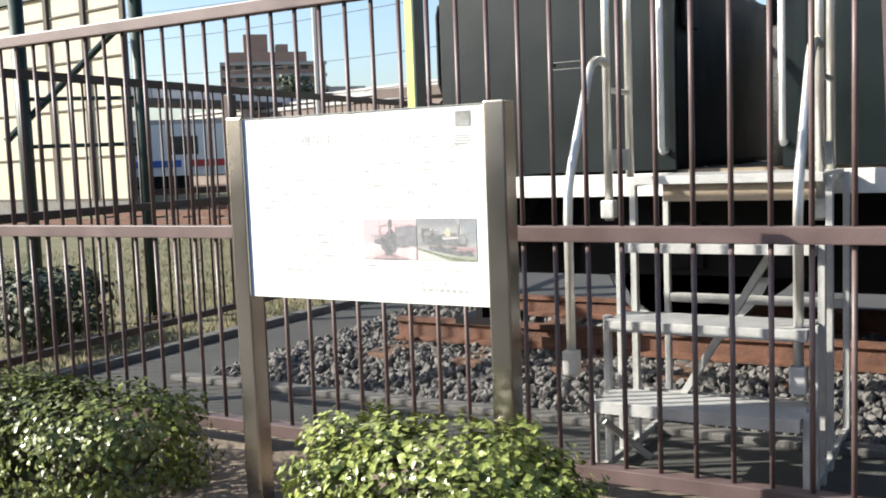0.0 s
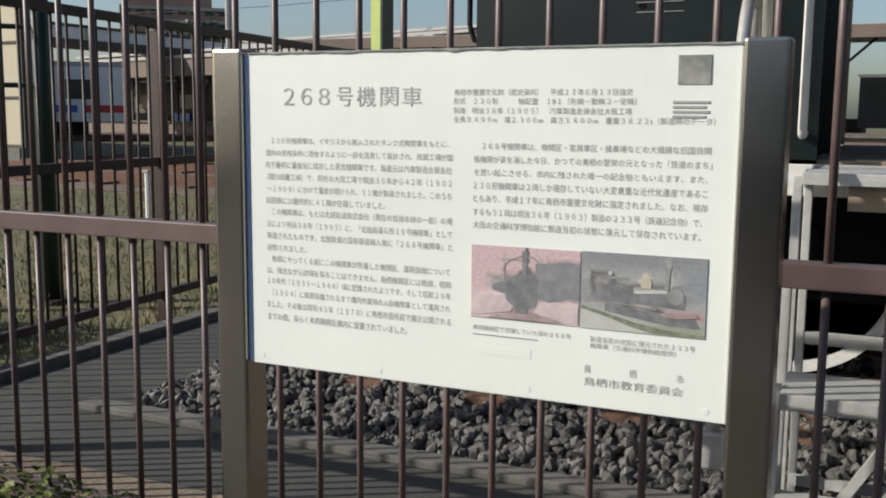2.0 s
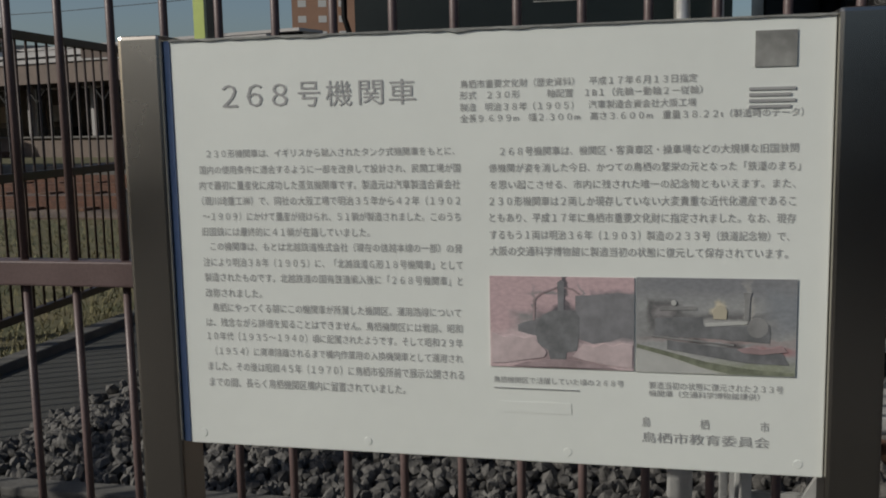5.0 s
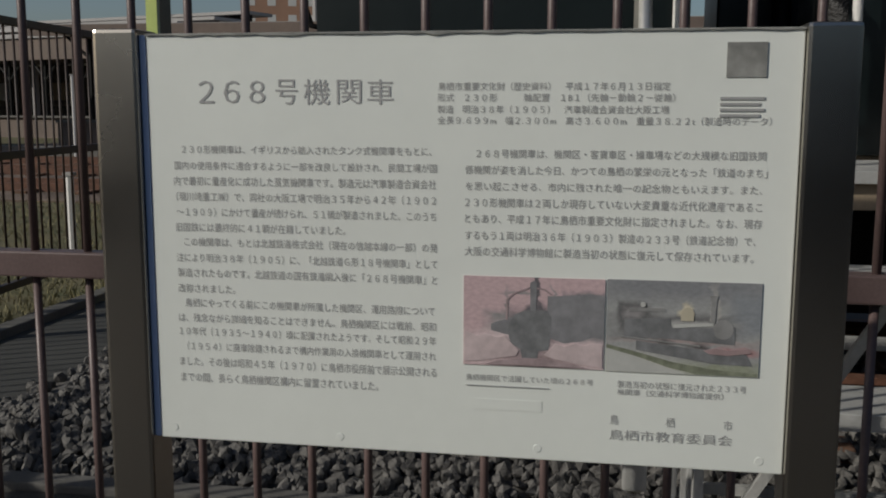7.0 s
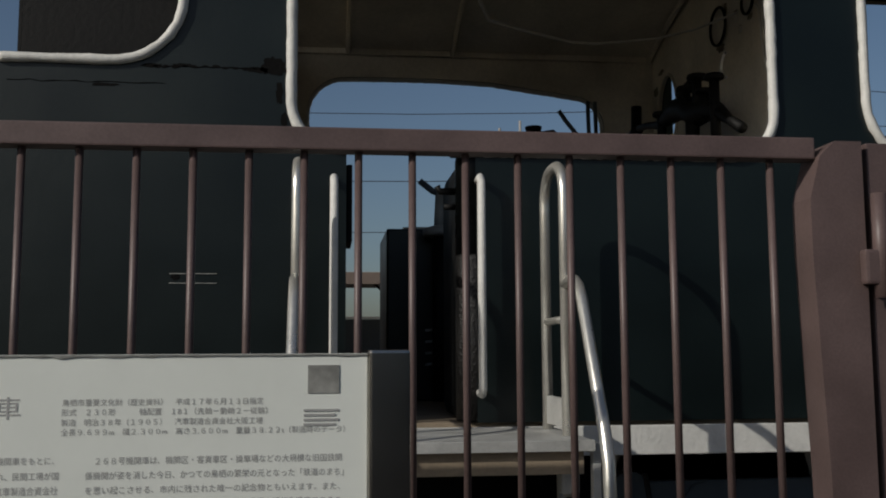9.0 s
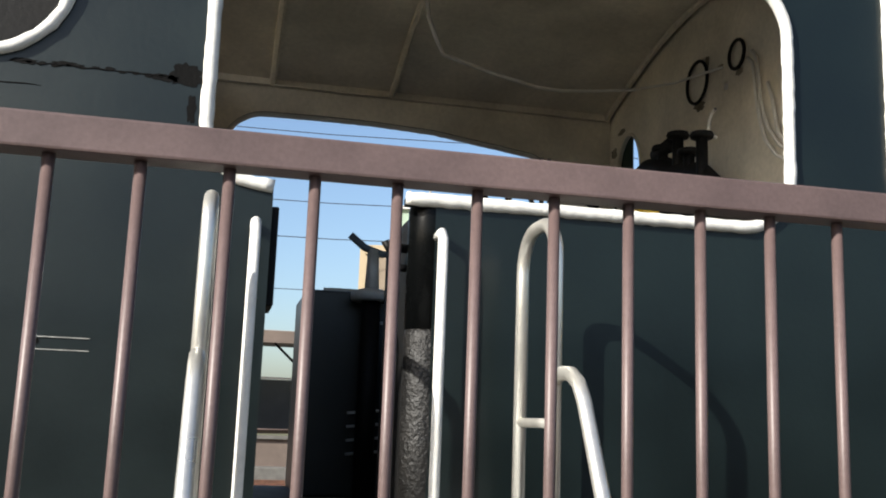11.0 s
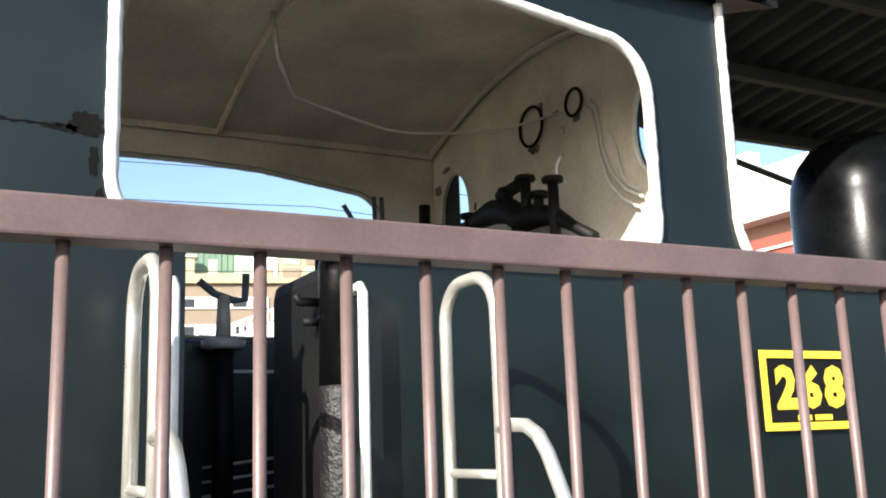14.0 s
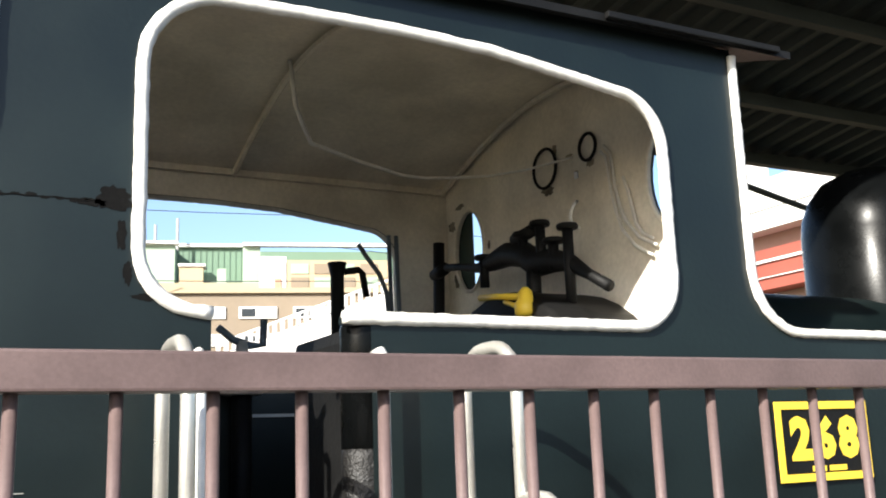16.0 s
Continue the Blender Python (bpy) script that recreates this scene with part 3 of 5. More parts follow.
for depth, (tone, pts) in enumerate((
        (M_PRINT_PALE, ((0.005, 0.745), (0.20, 0.83), (0.42, 0.94), (0.53, 0.99), (0.005, 0.99))),
        (M_PRINT_GREEN, ((0.005, 0.70), (0.20, 0.77), (0.45, 0.87), (0.70, 0.93), (0.99, 0.96), (0.99, 0.99), (0.60, 0.99), (0.42, 0.93), (0.20, 0.82), (0.005, 0.74))),
        (M_PRINT_BLACK, ((0.12, 0.42), (0.42, 0.40), (0.44, 0.62), (0.12, 0.61))),
        (M_PRINT_BLACK, ((0.43, 0.50), (0.84, 0.47), (0.84, 0.66), (0.43, 0.62))),
        (M_PRINT_BLACK, ((0.20, 0.65), (0.55, 0.71), (0.92, 0.76), (0.96, 0.88), (0.70, 0.87), (0.20, 0.75))),
        (M_PRINT_MID, ((0.15, 0.30), (0.38, 0.29), (0.39, 0.33), (0.15, 0.34))),
        (M_PRINT_PALE, ((0.44, 0.465), (0.70, 0.435), (0.70, 0.465), (0.44, 0.50))),
        (M_PRINT_MID, rounded(0.765, 0.50, 0.065, 0.105)),
        (M_PRINT_CREAM, ((0.49, 0.42), (0.485, 0.33), (0.505, 0.285), (0.53, 0.27), (0.555, 0.285), (0.575, 0.33), (0.57, 0.42))),
        (M_PRINT_MID, ((0.67, 0.14), (0.725, 0.14), (0.715, 0.20), (0.71, 0.43), (0.682, 0.43), (0.68, 0.20))),
        (M_PRINT_MID, ((0.10, 0.605), (0.62, 0.68), (0.62, 0.695), (0.10, 0.62))),
        (M_PRINT_RED, ((0.64, 0.73), (0.72, 0.70), (0.80, 0.72), (0.92, 0.69), (0.95, 0.74), (0.80, 0.775), (0.68, 0.765))),
        (M_PRINT_PALE, rounded(0.24, 0.26, 0.018, 0.028, 10)))):
    printed(grey, 732, 358, 958, 496, tone, depth, pts)

# ---- locomotive ----
LY, RY = 1.44, 3.80
MY = (LY + RY) / 2
engine = thing("steam_locomotive", (3.4, MY, 0.33), "black preserved tank steam locomotive with white trim lines", "locomotive")


def opening_top():
    return arc(3.27, 2.90, 0.205, 0, 75, 7) + [(3.05, 3.135), (2.75, 3.175), (2.4, 3.19), (2.1, 3.19)] + arc(1.83, 2.95, 0.235, 92, 180, 7)


def opening_path():
    """The cab's side opening from the tank's end round to the bunker's end."""
    return ([(2.19, 2.236)] + arc(3.30, 2.41, 0.175, 270, 360, 7) + opening_top() + arc(1.765, 2.41, 0.17, 180, 262, 6) + [(1.80, 2.236)])


FRONT_EDGE = [(3.865, 3.33), (3.862, 2.6)] + arc(4.105, 2.47, 0.242, 180, 270, 7) + [(6.4, 2.228)]
REAR_EDGE = [(0.55, 2.552), (0.93, 2.552)] + arc(0.95, 2.80, 0.248, 275, 360, 7) + [(1.2, 3.33)]
SIDE = ([(6.4, 1.225), (2.285, 1.225), (2.285, 2.215), (2.19, 2.215)] + opening_path() + [(1.80, 1.225), (0.55, 1.225)] + REAR_EDGE + [(1.2, 3.36), (3.865, 3.36)] + FRONT_EDGE)
def rough_line(pts, y, r, seed):
    """Brush-painted beading: a bar of slightly uneven thickness."""
    dense = []
    for (xa, za), (xb, zb) in zip(pts, pts[1:]):
        n = max(1, int(math.hypot(xb - xa, zb - za) / 0.022))
        dense += [(xa + (xb - xa) * i / n, za + (zb - za) * i / n) for i in range(n)]
    dense.append(pts[-1])
    out = [(x + 0.0022 * noise.noise((x * 31, z * 31, seed)), y, z + 0.0022 * noise.noise((x * 31, z * 31, seed + 5))) for x, z in dense]
    return pipe(out, [r * (1 + 0.16 * noise.noise((x * 37, z * 37, seed + 9))) for x, z in dense], 8)


for nm, y0, y1 in (("cab_side", LY, LY + 0.022), ("cab_side", RY - 0.022, RY)):
    sd = part(nm, sheet([SIDE], y0, y1), M_BLACK, engine, "black painted side sheet, paint cracked along its seam")
    yt = LY - 0.006 if y0 == LY else RY + 0.006
    full = opening_path()
    part("opening_trim", rough_line(full, yt, 0.021, 1), M_WHITE, sd, "thick white painted beading", True)
    part("front_edge_trim", rough_line(FRONT_EDGE, yt, 0.019, 2), M_WHITE, sd, smooth=True)
    part("rear_edge_trim", rough_line(REAR_EDGE, yt, 0.019, 3), M_WHITE, sd, smooth=True)
    yi = LY + 0.024 if y0 == LY else RY - 0.024
    lining = [(3.84, 2.24), (3.84, 3.34), (1.25, 3.34), (1.25, 2.24)] + [(1.72, 2.24)] + opening_path()[::-1][1:-1] + [(2.25, 2.24)]
    part("lining", sheet([lining], min(yi, yi + (0.004 if y0 == LY else -0.004)), max(yi, yi + (0.004 if y0 == LY else -0.004))), M_CREAM, sd, "cream painted inner lining")

# seams and scars on the side sheet
part("seam", pipe([(1.08 + 0.025 * i, LY - 0.0005, 2.535 + 0.012 * noise.noise((i * 0.7, 0, 0))) for i in range(17)], [0.0018 + 0.0035 * abs(noise.noise((i * 1.3, 4, 0))) for i in range(17)], 6), M_CHIP, engine)
part("seam", pipe([(0.58 + 0.04 * i, LY - 0.0005, 2.47 + 0.010 * noise.noise((i * 0.8, 2, 0))) for i in range(15)], [0.0018 + 0.0018 * noise.noise((i * 1.1, 7, 0)) for i in range(15)], 6), M_CHIP, engine)


def chip(cx, cz, rx, rz, seed):
    """A ragged patch where the paint has flaked off."""
    loop = []
    for i in range(28):
        a = 2 * math.pi * i / 28
        k = 1 + 0.45 * noise.noise((math.cos(a) * 2.3, math.sin(a) * 2.3, seed * 3.7)) + 0.25 * noise.noise((math.cos(a) * 7, math.sin(a) * 7, seed))
        loop.append((cx + rx * k * math.cos(a), cz + rz * k * math.sin(a)))
    return part("paint_chip", sheet([loop], LY - 0.0014, LY - 0.0002), M_CHIP, engine, "dark ragged patch of flaked paint")


chip(1.525, 2.545, 0.048, 0.036, 1)
chip(1.47, 2.53, 0.035, 0.012, 2)
chip(1.20, 2.54, 0.04, 0.006, 3)
chip(1.09, 2.535, 0.035, 0.008, 4)
chip(1.55, 2.44, 0.014, 0.04, 5)
chip(1.57, 2.34, 0.012, 0.035, 6)
chip(1.62, 2.275, 0.04, 0.010, 7)
chip(0.93, 2.46, 0.05, 0.006, 8)
chip(1.19, 1.756, 0.016, 0.010, 10)
for i in range(12):
    chip(1.10 + 0.036 * i, 2.535 + 0.014 * noise.noise((i * 1.7, 9, 0)), 0.010 + 0.008 * abs(noise.noise((i * 2.1, 1, 0))), 0.004 + 0.004 * abs(noise.noise((i * 1.3, 5, 0))), 20 + i)
part("bared_strip", boxes((1.168, LY - 0.004, 1.768, 1.335, LY - 0.0002, 1.771)), M_PHOTO_MID, engine, "thin scraped line where an old plate was removed")
part("bared_strip", boxes((1.168, LY - 0.002, 1.734, 1.335, LY - 0.0002, 1.737)), M_PHOTO_MID, engine, "thin scraped line where an old plate was removed")

# tanks, bunker, floor
part("side_tank", box(bmesh.new(), 2.225, LY + 0.030, 1.225, 6.4, 2.02, 2.222, bevel=0.05), M_SOOT, engine)
part("side_tank", box(bmesh.new(), 2.05, 3.10, 1.225, 6.4, RY - 0.024, 2.155, bevel=0.012), M_BLACK, engine)
part("tank_end", lathe(bmesh.new(), [(0.07, 0), (0.071, 0.30), (0.07, 0.60), (0.067, 0.62)], (2.286, LY + 0.0705, 1.23), "z", 28), M_FLAKE, engine, "rounded tank corner, paint blistered and flaking", True)
part("tank_corner", lathe(bmesh.new(), [(0.07, 0.6205), (0.07, 0.98), (0.066, 1.0)], (2.286, LY + 0.0705, 1.23), "z", 28), M_OILY, engine, smooth=True)
part("drain_cock", pipe([(2.222, LY + 0.10, 2.10), (2.16, LY + 0.10, 2.10), (2.15, LY + 0.10, 2.12)], 0.014, 8), M_SOOT, engine, smooth=True)
part("drain_cock", pipe([(2.222, LY + 0.10, 2.04), (2.175, LY + 0.10, 2.04)], 0.012, 8), M_SOOT, engine, smooth=True)
part("bunker", box(bmesh.new(), 0.56, LY + 0.024, 1.225, 1.798, RY - 0.024, 2.20, bevel=0.03), M_SOOT, engine)
part("bunker_back", boxes((0.55, LY + 0.024, 1.225, 0.559, RY - 0.024, 2.55), (0.56, LY + 0.03, 2.201, 1.15, RY - 0.03, 2.40)), M_SOOT, engine)
part("coal_plate", boxes((0.575, LY + 0.16, 2.401, 1.2, LY + 0.172, 3.33)), M_SOOT, engine, "black coal plate above the bunker")
part("coal_plate", boxes((0.562, LY + 0.16, 2.401, 0.574, RY - 0.16, 3.30)), M_SOOT, engine)
part("coal_plate_rib", boxes((0.58, LY + 0.145, 2.86, 1.2, LY + 0.159, 2.90)), M_SOOT, engine)
# Unseen floor in a pale tone, chosen to bounce sunlight onto the ceiling.
part("cab_floor", boxes((1.80, LY + 0.03, 1.16, 3.85, RY - 0.03, 1.224)), M_FLOOR, engine)
part("cab_rear_wall", boxes((1.215, LY + 0.03, 2.201, 1.245, RY - 0.03, 3.40)), M_CREAM, engine)
win = lambda cy: [(cy + 0.17 * math.cos(a), 2.94 + 0.235 * math.sin(a)) for a in (2 * math.pi * i / 24 for i in range(24))]
PEEP = [(2.415, 3.085), (2.447, 3.085), (2.447, 3.125), (2.415, 3.125)]
CROWN = [(LY + 0.03 + (RY - LY - 0.06) * i / 16, 3.365 + 0.235 * math.sin(math.pi * i / 16)) for i in range(17)]
front_wall = part("cab_front_wall", sheet([[(LY + 0.03, 2.23), *CROWN, (RY - 0.03, 2.23)], win(3.50), win(1.75), PEEP], 3.80, 3.82, "yz"), M_CREAM, engine, "cream painted cab front with two oval windows")
part("cab_front_outside", sheet([[(LY + 0.03, 2.23), *CROWN, (RY - 0.03, 2.23)], win(3.50), win(1.75), PEEP], 3.821, 3.835, "yz"), M_BLACK, engine)
part("cab_front_lower", boxes((3.80, LY + 0.03, 1.225, 3.82, RY - 0.03, 2.229)), M_SOOT, engine)
for cy in (3.50, 1.75):
    part("window_ring", pipe([(3.797, y, z) for y, z in win(cy)], 0.011, 6, True), M_CREAM, front_wall, smooth=True)
    if cy > 3:
        part("window_leaf", sheet([[(cy + 0.165 * math.cos(a), 2.94 + 0.23 * math.sin(a)) for i, a in enumerate([-math.pi / 2 + math.pi * k / 11 for k in range(12)])]], 3.824, 3.828, "yz"), M_GREEN, front_wall, "dark half pane swung across the window")
# cab roof
b = bmesh.new()
ring = []
for x in (0.98, 4.13):
    row = []
    for off in (0.0, 0.03):
        row += [b.verts.new((x, LY - 0.07 + (RY - LY + 0.14) * i / 16, 3.338 + off + 0.275 * math.sin(math.pi * i / 16))) for i in (range(17) if off == 0 else range(16, -1, -1))]
    ring.append(row)
n = len(ring[0])
for i in range(n):
    b.faces.new((ring[0][i], ring[0][(i + 1) % n], ring[1][(i + 1) % n], ring[1][i]))
b.faces.new(ring[0])
b.faces.new(ring[1][::-1])
roof = part("cab_roof", b, M_SOOT, engine, "black arched cab roof")
b = bmesh.new()
rows = [[b.verts.new((x, LY + 0.03 + (RY - LY - 0.06) * i / 16, 3.352 + 0.235 * math.sin(math.pi * i / 16))) for i in range(17)] for x in (1.25, 3.795)]
rows2 = [[b.verts.new((v.co.x, v.co.y, v.co.z + 0.006)) for v in r] for r in rows]
for i in range(16):
    b.faces.new((rows[0][i], rows[0][i + 1], rows[1][i + 1], rows[1][i]))
    b.faces.new((rows2[0][i], rows2[1][i], rows2[1][i + 1], rows2[0][i + 1]))
part("ceiling_lining", b, M_CREAM, roof, "stained cream ceiling boards")
for x in (1.85, 2.50, 3.77):
    part("roof_rib", pipe([(x, LY + 0.035 + (RY - LY - 0.07) * i / 16, 3.335 + 0.235 * math.sin(math.pi * i / 16)) for i in range(17)], 0.017, 6), M_CREAM, roof)
for y in (LY + 0.045, RY - 0.045):
    part("eave_batten", boxes((1.25, y - 0.014, 3.325, 3.79, y + 0.014, 3.36)), M_CREAM, roof)
part("gutter", box(bmesh.new(), 3.2, LY - 0.095, 3.345, 4.05, LY - 0.071, 3.37, bevel=0.004), M_SOOT, roof)

# fittings in the cab
part("backhead", lathe(bmesh.new(), [(0.74, 0), (0.76, 0.03), (0.76, 0.42)], (3.36, 2.50, 1.76), "x", 40), M_SOOT, engine, "round black boiler backhead", True)
part("regulator", pipe([(3.56, 3.34, 2.80), (3.56, 3.20, 2.78), (3.56, 2.99, 2.735), (3.56, 2.85, 2.74), (3.56, 2.70, 2.75), (3.56, 2.55, 2.72), (3.56, 2.45, 2.66), (3.56, 2.32, 2.65), (3.56, 2.19, 2.62), (3.56, 2.05, 2.54), (3.56, 1.92, 2.47)], [0.02, 0.02, 0.026, 0.045, 0.06, 0.062, 0.065, 0.055, 0.04, 0.024, 0.026], 12), M_SOOT, engine, "black regulator casting", True)
for y, z0, z1 in ((2.53, 2.68, 2.80), (2.38, 2.6, 2.82), (2.28, 2.6, 2.72), (2.165, 2.40, 2.76), (2.90, 2.62, 2.76)):
    valve = part("valve", pipe([(3.54, y, z0), (3.54, y, z1)], 0.024, 10), M_SOOT, engine, smooth=True)
    part("hand_wheel", lathe(bmesh.new(), [(0.045, -0.012), (0.05, 0), (0.045, 0.012)], (3.54, y, z1 + 0.012), "z", 14), M_SOOT, valve, smooth=True)
part("valve_spindle", pipe([(3.54, 2.60, 2.80), (3.54, 2.44, 2.815)], 0.03, 10), M_SOOT, engine, smooth=True)
part("drain_pipe", pipe([(3.54, 2.45, 2.66), (3.54, 2.46, 2.42)], 0.035, 10), M_SOOT, engine, smooth=True)
b = bmesh.new()
lathe(b, [(0.04, 0), (0.05, 0.015), (0.05, 0.06), (0.035, 0.075), (0.03, 0.11), (0.01, 0.13)], (3.36, 2.25, 2.38), "z", 16)
tube(b, [(3.36, 2.27, 2.47), (3.36, 2.50, 2.505), (3.36, 2.64, 2.52)], 0.015, 8)
tube(b, [(3.36, 2.28, 2.42), (3.36, 2.42, 2.47)], 0.012, 8)
part("oil_cock", b, M_YELLOW, engine, "bright yellow painted cock", True)
part("water_gauge", pipe([(3.58, 3.50, 2.3), (3.6, 3.50, 2.97)], 0.032, 10), M_SOOT, engine, smooth=True)
part("gauge_cock", pipe([(3.58, 3.52, 2.79), (3.56, 3.36, 2.80)], 0.035, 10), M_SOOT, engine, smooth=True)
for x in (3.30, 3.345):
    part("lever", pipe([(x + 0.015, 3.52, 2.25), (x, 3.52, 3.0)], 0.013, 8), M_GREY_PIPE, engine, "grey reversing lever", True)
part("hose", pipe([(3.12, 3.52, 2.94), (3.16, 3.52, 2.88), (3.24, 3.52, 2.78), (3.28, 3.52, 2.68), (3.30, 3.52, 2.45)], 0.014, 8), M_GREY_PIPE, engine, smooth=True)
col = part("brake_standard", pipe([(2.92, 3.33, 1.23), (2.92, 3.33, 2.72), (2.92, 3.33, 2.79)], [0.035, 0.035, 0.05], 12), M_SOOT, engine, "black brake standard with crank", True)
part("crank", pipe([(2.92, 3.33, 2.74), (3.04, 3.33, 2.76), (3.06, 3.33, 2.74), (3.08, 3.33, 2.62)], 0.018, 8), M_SOOT, col, smooth=True)
for cy, cz, r in ((2.675, 3.20, 0.100), (2.31, 3.207, 0.064)):
    part("gauge_ring", pipe([(3.785, cy + r * math.cos(a), cz + r * math.sin(a)) for a in (2 * math.pi * i / 24 for i in range(24))], 0.008, 8, True), M_SOOT, engine, "empty black gauge ring", True)
for pts in (((2.20, 3.15), (2.163, 3.116), (2.15, 3.03), (2.14, 2.952), (2.115, 2.85), (2.081, 2.758), (2.0, 2.67), (1.89, 2.607)),
            ((2.17, 3.17), (2.13, 3.12), (2.115, 3.02), (2.11, 2.95), (2.085, 2.86), (2.05, 2.79), (1.97, 2.70), (1.86, 2.645)),
            ((2.05, 2.99), (2.022, 2.922), (2.0, 2.83), (1.983, 2.761), (1.94, 2.71), (1.881, 2.678))):
    part("pipe", pipe([(3.775, y, z) for y, z in pts], 0.0075, 8), M_WHITE, engine, "bent white painted pipe", True)
part("syphon_pipe", pipe([(3.6, 2.20, 2.88)] + [(3.6, 2.16 + 0.06 * math.cos(a), 2.83 + 0.06 * math.sin(a)) for a in (radians(90 - 30 * i) for i in range(7))], 0.008, 6), M_WHITE, engine, smooth=True)
part("ceiling_wire", pipe([(2.46, 2.70, 3.58), (2.485, 2.7, 3.37), (2.52, 2.7, 3.28), (2.556, 2.7, 3.20), (2.66, 2.7, 3.172), (2.782, 2.7, 3.14), (3.0, 2.7, 3.094), (3.12, 2.7, 3.092), (3.245, 2.7, 3.105), (3.465, 2.7, 3.135), (3.65, 2.64, 3.17), (3.785, 2.43, 3.19)], [0.011, 0.011, 0.011, 0.0105, 0.010, 0.0095, 0.009, 0.008, 0.0075, 0.007, 0.006, 0.006], 6), M_WHITE, engine, "sagging white cable", True)
part("tank_lip", boxes((2.36, 3.088, 2.008, 2.63, 3.0985, 2.022)), M_GALV, engine, "pale worn lip on the far tank's face")
col = part("hand_brake", pipe([(2.33, 2.99, 1.23), (2.33, 2.99, 2.10)], 0.045, 12), M_SOOT, engine, "black hand brake column with a grey head", True)
part("head_plate", lathe(bmesh.new(), [(0.085, 0), (0.095, 0.01), (0.095, 0.04), (0.05, 0.055)], (2.33, 2.99, 2.10), "z", 18), M_GALV, col, "grey painted round plate", True)
part("spindle", pipe([(2.33, 2.99, 2.14), (2.33, 2.99, 2.34)], [0.036, 0.026], 10), M_GALV, col, "grey painted spindle", True)
part("brake_crank", pipe([(2.22, 2.99, 2.40), (2.29, 2.99, 2.345), (2.37, 2.99, 2.32), (2.425, 2.99, 2.325), (2.43, 2.99, 2.44)], 0.017, 8), M_GREY_PIPE, col, "grey hand brake crank", True)
seat = part("fireman_seat", sheet([round_loop(2.43, 1.225, 2.95, 1.64, 0.13)], 2.20, 2.26), M_SOOT, engine, "round-topped black seat back with a worn rim")
part("worn_rim", pipe([(x, 2.195, z) for x, z in round_loop(2.43, 1.235, 2.95, 1.64, 0.13)], 0.009, 6, True), M_GREY_PIPE, seat, smooth=True)
for i in range(4):
    part("bright_rod", pipe([(2.25, 3.01, 1.42 + 0.06 * i), (2.75, 3.01, 1.47 + 0.06 * i)], 0.007, 6), M_GALV, engine, smooth=True)

# soot and flaked paint on the cab lining
M_GRIME = material("sooty_grime", (0.30, 0.265, 0.20), 0.8, vary=0.5, scale=14, fine=70, bump=0.2, dark=(0.11, 0.095, 0.07))


def grime(cy, cz, ry, rz, seed, x=3.7985):
    """A ragged sooty stain on the cab's front lining."""
    loop = []
    for i in range(30):
        a = 2 * math.pi * i / 30
        k = 1 + 0.5 * noise.noise((math.cos(a) * 2.1, math.sin(a) * 2.1, seed * 2.3)) + 0.35 * noise.noise((math.cos(a) * 8, math.sin(a) * 8, seed))
        loop.append((cy + ry * k * math.cos(a), cz + rz * k * math.sin(a)))
    part("soot_stain", sheet([loop], x - 0.0006, x, "yz"), M_GRIME, engine, "dark sooty stain on the cream lining")


for k, (cy, cz, ry, rz) in enumerate(((2.675, 3.085, 0.045, 0.022), (2.60, 3.27, 0.022, 0.03), (2.31, 3.13, 0.030, 0.016), (2.48, 3.21, 0.030, 0.010),
                                      (3.66, 2.80, 0.03, 0.05), (3.70, 3.12, 0.04, 0.03), (3.60, 3.22, 0.05, 0.015), (3.28, 2.93, 0.016, 0.022),
                                      (2.95, 2.88, 0.012, 0.03))):
    grime(cy, cz, ry, rz, k + 1)

# boiler and dome
part("boiler", lathe(bmesh.new(), [(0.60, 0), (0.62, 0.04), (0.62, 5.0), (0.55, 5.04)], (3.85, MY, 1.98), "x", 40), M_BLACK, engine, smooth=True)
part("steam_dome", lathe(bmesh.new(), [(0.46, 0), (0.425, 0.05), (0.42, 0.54), (0.405, 0.66), (0.36, 0.77), (0.28, 0.87), (0.16, 0.93), (0.02, 0.95)], (6.106, MY, 2.46), "z", 40), M_OILY, engine, "large black domed cover with worn paint", True)
part("dome_label", boxes((5.95, MY - 0.43, 3.0, 6.03, MY - 0.40, 3.03)), M_WHITE, engine)
part("smokebox", lathe(bmesh.new(), [(0.68, 0), (0.68, 0.9), (0.6, 0.95)], (8.89, MY, 1.98), "x", 36), M_SOOT, engine, smooth=True)
part("chimney", lathe(bmesh.new(), [(0.24, 0), (0.19, 0.15), (0.18, 0.7), (0.24, 0.75)], (9.3, MY, 2.62), "z", 24), M_SOOT, engine, smooth=True)

# footplate and frames
for y0, y1 in ((LY - 0.055, LY - 0.03), (RY + 0.03, RY + 0.055)):
    part("footplate_edge", box(bmesh.new(), 0.32, y0, 1.105, 9.9, y1, 1.212, bevel=0.004), M_WHITE, engine, "white painted footplate edge, flaking")
part("footplate", boxes((0.32, LY - 0.029, 1.165, 9.9, RY + 0.029, 1.2)), M_SOOT, engine)
for y in (2.20, 2.90):
    part("frame_plate", boxes((0.5, y - 0.015, 0.62, 9.8, y + 0.015, 1.16)), M_SOOT, engine)
# Dark plate added across the upper wheel in place of the shade there.
part("wheel_shade_plate", boxes((1.12, 1.93, 0.66, 2.30, 1.96, 1.16), (1.60, 1.90, 0.70, 1.80, 1.935, 0.95), bevel=0.004), M_SOOT, engine)
part("ash_pan", boxes((2.2, 2.24, 0.55, 4.6, 2.86, 1.1)), M_SOOT, engine)
